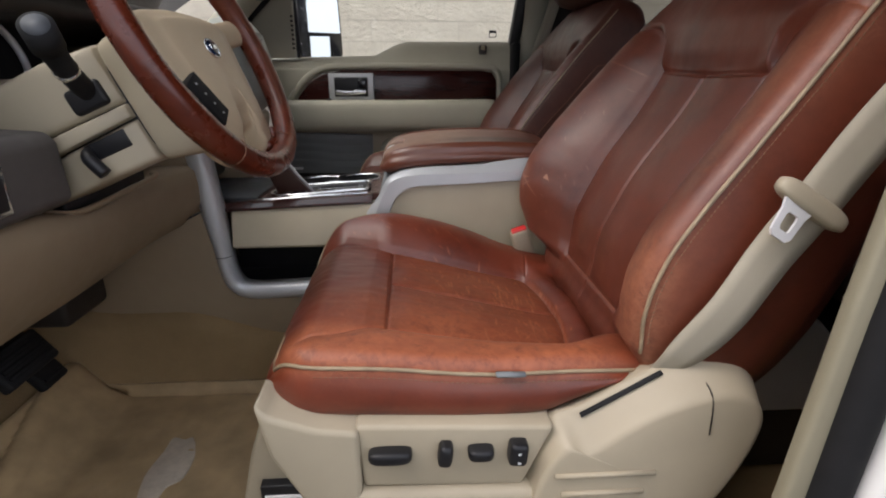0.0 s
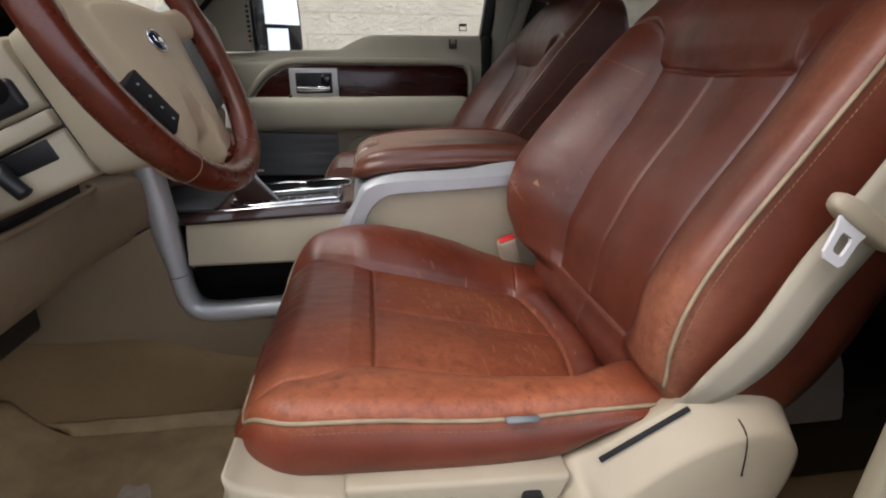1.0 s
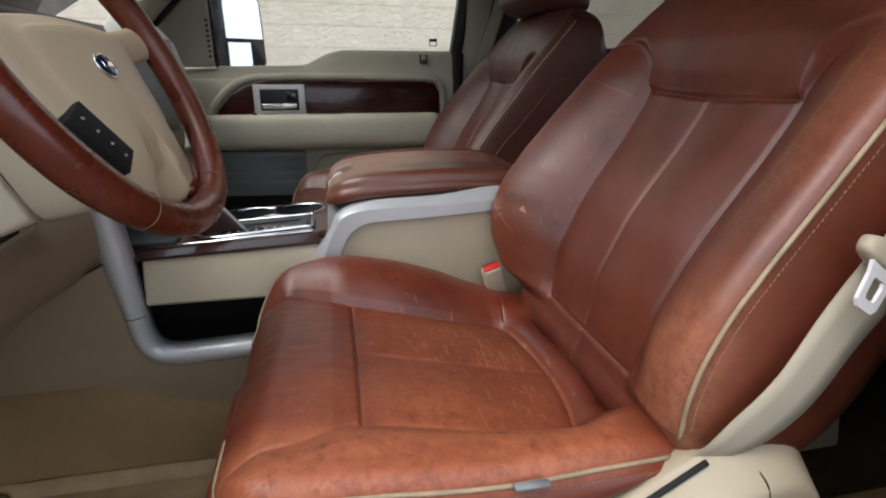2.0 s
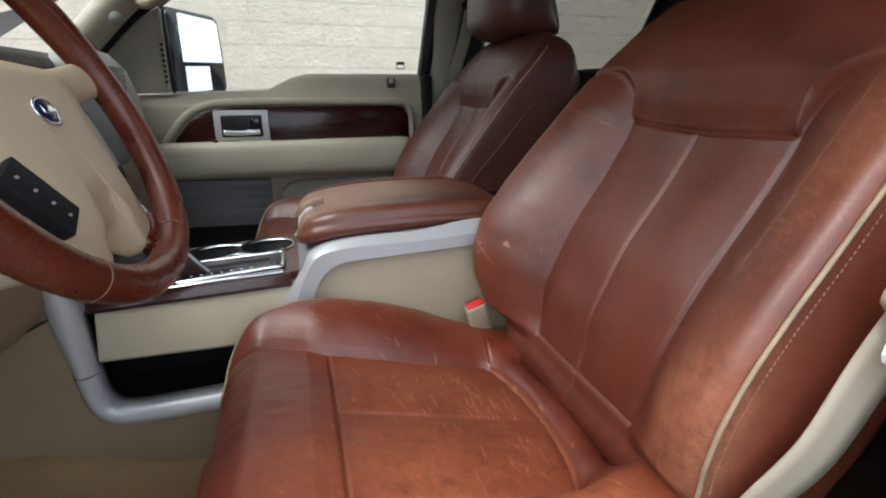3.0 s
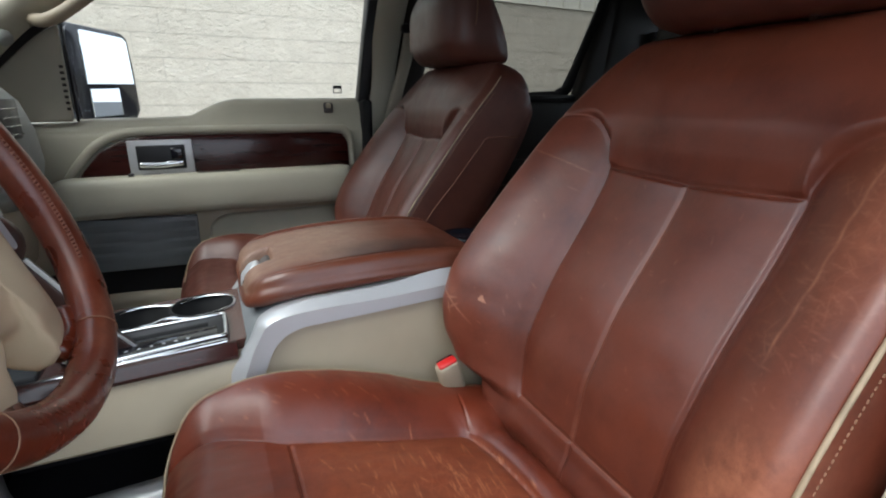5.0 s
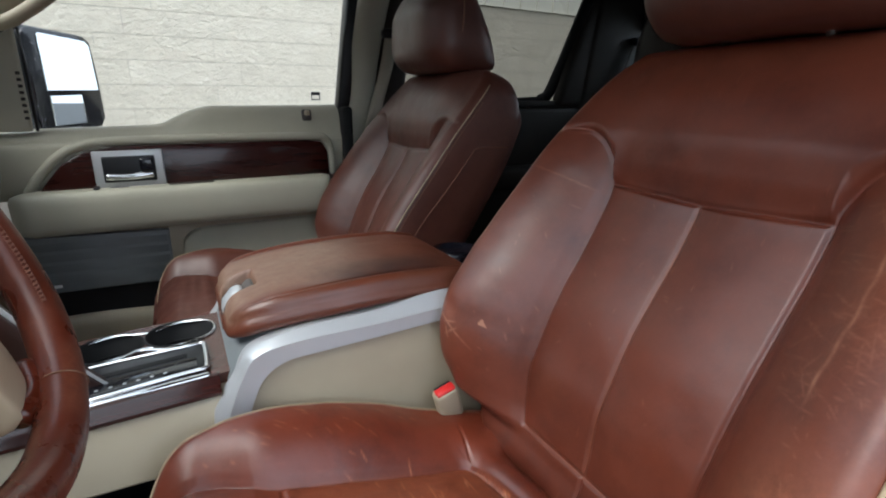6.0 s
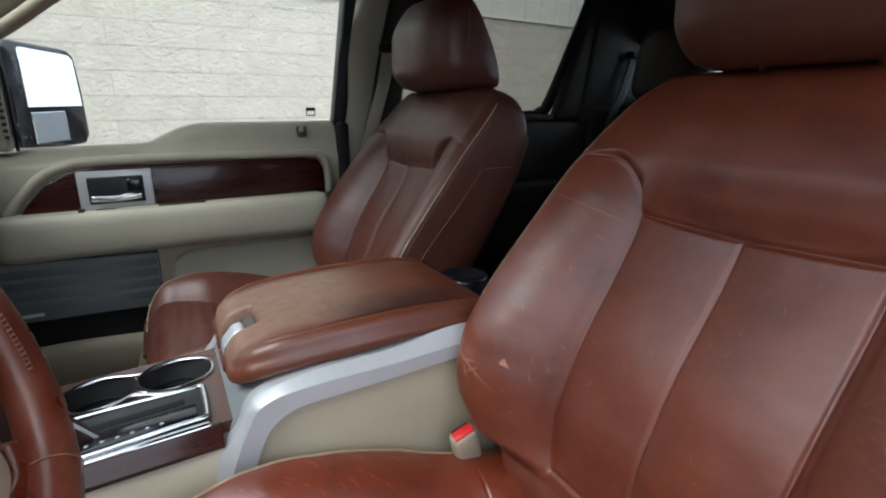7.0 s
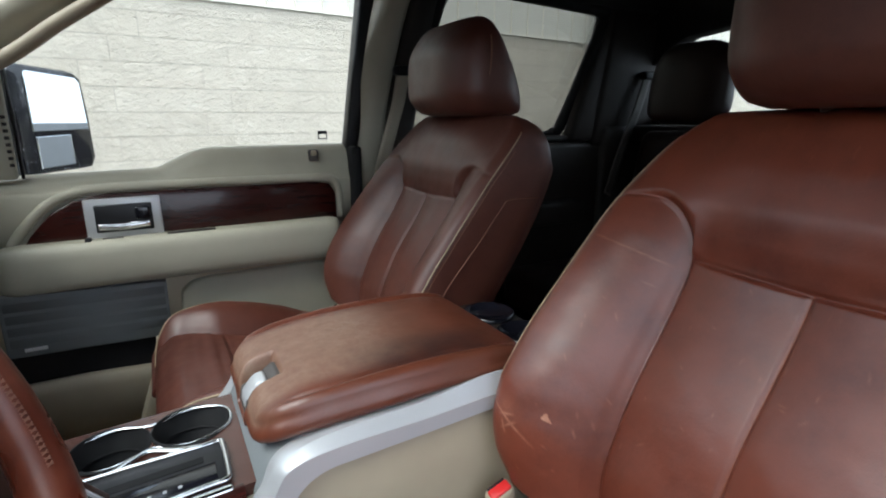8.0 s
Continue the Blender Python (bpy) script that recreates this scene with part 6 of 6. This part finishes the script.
def pedal(name, x, y, z, w, h, label):
    p = thing(name, label, "pedal", (x, y, FLOOR + 0.18))
    m = Matrix.Translation((0, 0, z - FLOOR - 0.18)) @ Matrix.Rotation(radians(-35), 4, "Y")
    pad_ = part("pad", turned(box(-0.01, 0.012, -w / 2, w / 2, -h / 2, h / 2, 0.006), m), RUBBER, p)
    for i in range(4):
        part("rib", turned(box(0.011, 0.016, -w / 2 + 0.008, w / 2 - 0.008, -h / 2 + 0.012 + i * h / 4.6, -h / 2 + 0.020 + i * h / 4.6, 0.002), m), RUBBER, pad_)
    part("arm", turned(tube([(-0.005, 0, h / 2 - 0.01), (-0.10, 0.0, 0.20), (-0.12, 0.0, 0.36)], 0.010, 10), m), BLACK, p)


pedal("brake_pedal", -0.60, -0.425, 0.455, 0.12, 0.065, "black rubber brake pedal above the carpet")
pedal("accelerator_pedal", -0.72, -0.27, 0.38, 0.07, 0.17, "black accelerator pedal beside the tunnel")


# ---- seat belts ----
def belt_ribbon(pts, width, across):
    rows = []
    for i, (p, a) in enumerate(zip(pts, across)):
        p, a = Vector(p), Vector(a).normalized() * (width(i) if callable(width) else width) / 2
        rows.append([p - a, p - a * 0.4, p + a * 0.4, p + a])
    return from_grid(rows)


def driver_belt():
    b = thing("seat_belt", "beige seat belt with tongue hanging at the doorway", "seat belt", (0.45, -0.78, 0.60), "seat belts")
    off = Vector((0.45, -0.78, 0.60))

    def L(bm):
        return turned(bm, Matrix.Translation(-off))
    pts = spline([(0.362, -0.690, 0.560), (0.372, -0.700, 0.577), (0.385, -0.716, 0.607), (0.414, -0.732, 0.665), (0.448, -0.735, 0.735), (0.482, -0.737, 0.792), (0.515, -0.745, 0.86), (0.56, -0.765, 0.95), (0.60, -0.785, 1.04), (0.66, -0.80, 1.22), (0.69, -0.80, 1.36)], 8)
    n = len(pts)
    across = []
    for i, p in enumerate(pts):
        t = (pts[min(i + 1, n - 1)] - pts[max(i - 1, 0)]).normalized()
        k = i / (n - 1)
        face = Vector((lerp(0.25, -0.25, k), -1, lerp(0.55, 0.15, k)))
        across.append(t.cross(face))
    rib = part("webbing", L(belt_ribbon(pts, lambda i: lerp(0.020, 0.050, smooth(0, 22, i)), across)), WEBBING, b, "beige woven webbing")
    sol = rib.modifiers.new("thickness", "SOLIDIFY")
    sol.thickness = 0.0022
    tm = Matrix.Translation((0.4715, -0.743, 0.791)) @ Matrix.Rotation(radians(32), 4, "Y") @ Matrix.Rotation(radians(-10), 4, "X")
    head = bmesh.new()
    bmesh.ops.create_uvsphere(head, u_segments=32, v_segments=16, radius=1)
    for v in head.verts:
        e = 3.4
        v.co = Vector([math.copysign(abs(q) ** (2 / e), q) for q in v.co])
        v.co = Vector((v.co.x * 0.047, v.co.y * 0.010, v.co.z * 0.0115))
    tongue = part("tongue", L(turned(head, tm)), BEIGE, b, "beige plastic tongue grip")
    blade = bmesh.new()
    ring = [(-0.019, -0.008), (0.019, -0.008), (0.0150, -0.020), (0.0135, -0.043), (0.009, -0.048), (-0.009, -0.048), (-0.0135, -0.043), (-0.0150, -0.020)]
    hole = [(-0.006, -0.020), (0.006, -0.020), (0.0075, -0.024), (0.0070, -0.036), (0.005, -0.039), (-0.005, -0.039), (-0.0070, -0.036), (-0.0075, -0.024)]
    rows = []
    for y in (-0.0016, 0.0016):
        rows.append([(x, y, z) for x, z in ring])
        rows.append([(x, y, z) for x, z in hole])
    blade = from_grid([rows[0], rows[1], rows[3], rows[2]], closed_u=True, closed_v=True)
    part("latch_plate", L(turned(blade, tm @ Matrix.Translation((-0.016, -0.004, 0)) @ Matrix.Rotation(radians(0), 4, "Y"))), STEEL, tongue, "bright steel latch plate", smoothed=False)
    return b


driver_belt()


def passenger_belt():
    b = thing("seat_belt", "beige seat belt hanging from the middle pillar", "seat belt", (0.60, 0.80, 0.85), "seat belts")
    off = Vector((0.60, 0.80, 0.85))
    pts = spline([(0.610, 0.772, 1.225), (0.588, 0.768, 1.13), (0.549, 0.775, 1.0), (0.51, 0.785, 0.84), (0.485, 0.79, 0.66)], 8)
    rib = part("webbing", turned(belt_ribbon(pts, 0.048, [(1, 0.1, 0.25)] * len(pts)), Matrix.Translation(-off)), WEBBING, b)
    sol = rib.modifiers.new("thickness", "SOLIDIFY")
    sol.thickness = 0.0022
    part("guide_loop", turned(box(0.578, 0.640, 0.752, 0.785, 1.212, 1.240, 0.010, 3), Matrix.Translation(-off)), BLACK, b, "black belt guide loop")
    part("tongue", turned(box(0.508, 0.560, 0.772, 0.79, 0.845, 0.868, 0.007, 3), Matrix.Translation(-off)), BEIGE, b)
    return b


passenger_belt()


def rear_belt():
    b = thing("seat_belt", "dark seat belt hanging from the rear pillar", "seat belt", (1.60, 0.77, 0.90), "seat belts")
    off = Vector((1.60, 0.77, 0.90))
    pts = spline([(1.655, 0.772, 1.245), (1.60, 0.760, 1.12), (1.52, 0.750, 0.97), (1.45, 0.740, 0.80)], 8)
    rib = part("webbing", turned(belt_ribbon(pts, 0.048, [(1, 0.1, -0.45)] * len(pts)), Matrix.Translation(-off)), WEBBING_DARK, b)
    sol = rib.modifiers.new("thickness", "SOLIDIFY")
    sol.thickness = 0.0022
    part("guide_loop", turned(box(1.625, 1.690, 0.755, 0.790, 1.232, 1.262, 0.010, 3), Matrix.Translation(-off)), BLACK, b, "black belt guide loop")
    return b


rear_belt()


# ---- towing mirror outside ----
def tow_mirror():
    d = thing("side_mirror", "black towing mirror with two panes, beaded with rain", "mirror", (-0.30, 1.0, 0.97))
    # local x: across the panes, y: away from the viewer, z: up
    M = Matrix.Translation((-0.302, 1.192, 1.095)) @ Matrix.Rotation(radians(54), 4, "Z") @ Matrix.Diagonal((1.55, 1, 1, 1))
    off = Vector((-0.30, 1.0, 0.97))

    def L(bm):
        return turned(bm, Matrix.Translation(-off) @ M)
    part("shell", L(prism([(-0.085, -0.155), (0.070, -0.150), (0.082, -0.12), (0.080, 0.02), (0.074, 0.118), (0.060, 0.136), (-0.075, 0.145), (-0.09, 0.12)], "y", 0.006, 0.075, 0.012, 3)), BLACK, d)
    part("bezel", L(prism([(-0.080, -0.150), (0.066, -0.146), (0.078, -0.118), (0.076, 0.02), (0.070, 0.114), (0.056, 0.131), (-0.072, 0.140), (-0.085, 0.118)], "y", -0.004, 0.010, 0.004)), BLACK_GLOSS, d)
    up = part("upper_pane", L(prism([(-0.056, -0.036), (0.069, -0.032), (0.064, 0.104), (0.055, 0.117), (-0.050, 0.126), (-0.056, 0.118)], "y", -0.0075, -0.0035, 0.0015)), MIRROR, d, "main mirror pane", smoothed=False)
    part("lower_pane", L(prism([(-0.052, -0.138), (0.024, -0.132), (0.024, -0.046), (-0.052, -0.050)], "y", -0.0075, -0.0035, 0.0015)), MIRROR, d, "wide-angle mirror pane", smoothed=False)
    part("arm", turned(tube([(-0.43, 0.95, 0.94), (-0.40, 1.10, 0.955), (-0.36, 1.24, 0.99)], 0.028, 14, flat=(0.025, 0.03)), Matrix.Translation(-off)), BLACK, d)
    rng = random.Random(4)
    drops = bmesh.new()
    for i in range(46):
        x, z = (rng.uniform(-0.082, -0.058), rng.uniform(-0.14, 0.12)) if i < 26 else (rng.uniform(-0.05, 0.06), rng.uniform(-0.146, -0.134))
        q = bmesh.new()
        bmesh.ops.create_icosphere(q, subdivisions=1, radius=rng.uniform(0.0008, 0.0018), matrix=Matrix.Translation((x, -0.0045, z)))
        add(drops, q)
    tagged(part("rain_drops", L(drops), CHROME, d, "clear rain drops"), kind="stuff")
    return d


tow_mirror()


# ---- building beside the truck ----
COURSE, LENGTH, TOP = 0.1795, 0.815, 1.865


def building():
    w = thing("building_wall", "cream split-face block wall under ribbed metal siding", "wall", (0.5, 4.0, GROUND), kind="structure")
    w.rotation_euler = (0, 0, radians(6))
    part("backing", box(-9.0, 16.0, 0.006, 0.3, 0.0, 5.0), MORTAR, w, "pale mortar joints", smoothed=False)
    rng = random.Random(11)

    def block_mesh(hz):
        bm = bmesh.new()
        hx = LENGTH / 2 - 0.002
        rows = []
        for i in range(7):
            rows.append([])
            for j in range(4):
                x, z = lerp(-hx, hx, i / 6), lerp(-hz, hz, j / 3)
                edge = i in (0, 6) or j in (0, 3)
                rows[i].append(bm.verts.new((x, rng.uniform(-0.0007, 0.0007) if edge else -rng.uniform(-0.001, 0.001), z)))
        for i in range(6):
            for j in range(3):
                bm.faces.new((rows[i][j], rows[i + 1][j], rows[i + 1][j + 1], rows[i][j + 1]))
        rim = [rows[i][0] for i in range(7)] + [rows[6][j] for j in range(1, 4)] + [rows[i][3] for i in range(5, -1, -1)] + [rows[0][j] for j in range(2, 0, -1)]
        back = [bm.verts.new((v.co.x, 0.03, v.co.z)) for v in rim]
        for i in range(len(rim)):
            j = (i + 1) % len(rim)
            bm.faces.new((rim[i], back[i], back[j], rim[j]))
        bmesh.ops.recalc_face_normals(bm, faces=bm.faces)
        for f in bm.faces:
            f.smooth = False
        me = bpy.data.meshes.new("block")
        bm.to_mesh(me)
        bm.free()
        me.materials.append(BLOCK)
        return me
    full, cut = [block_mesh(COURSE / 2 - 0.0028) for _ in range(8)], [block_mesh(0.0545) for _ in range(3)]
    rest = []
    starts = [0.06, 0.25, 0.045, -0.157, 0.039, -0.165, 0.03, -0.17, 0.04, -0.16, 0.04, -0.16, 0.04]
    for r in range(13):
        z = TOP + 0.0575 if r == 0 else TOP - COURSE * (r - 0.5)
        kind = cut if r == 0 else full
        for q in range(-11, 17):
            u = starts[r] + LENGTH * (q + 0.5)
            if -2.6 < u < 7.6 and z > 0.2:
                ob = new("block", rng.choice(kind))
                ob.parent = w
                ob.location = (u, 0, z - GROUND)
            elif z > GROUND + 0.1:
                rest.append((u, z - GROUND, kind))
    verts, faces = [], []
    for u, z, kind in rest:
        me = rng.choice(kind)
        k = len(verts)
        verts += [(v.co.x + u, v.co.y, v.co.z + z) for v in me.vertices]
        faces += [[k + i for i in p.vertices] for p in me.polygons]
    me = bpy.data.meshes.new("far_blocks")
    me.from_pydata(verts, [], faces)
    me.materials.append(BLOCK)
    far = new("far_blocks", me)
    far.parent = w
    tagged(far, kind="stuff")
    edge = TOP + 0.117 - GROUND
    part("flashing", box(-9.0, 16.0, -0.02, 0.05, edge, edge + 0.012, 0.002), SIDING, w, "thin metal flashing")
    panel = bpy.data.meshes.new("siding_panel")
    pitch = 0.245
    bm = prism([(-0.5 * pitch, 0.035), (-0.5 * pitch, 0.0), (-0.48 * pitch, -0.010), (-0.46 * pitch, -0.010), (-0.44 * pitch, 0.0), (0.49 * pitch, 0.0), (0.49 * pitch, 0.008), (0.5 * pitch, 0.008), (0.5 * pitch, 0.035)], "z", 0.0, 2.4)
    bm.to_mesh(panel)
    bm.free()
    panel.materials.append(SIDING)
    for q in range(-20, 45):
        ob = new("siding_panel", panel)
        ob.parent = w
        ob.location = (0.02 + pitch * q, 0.0, edge + 0.012)
    return w


building()
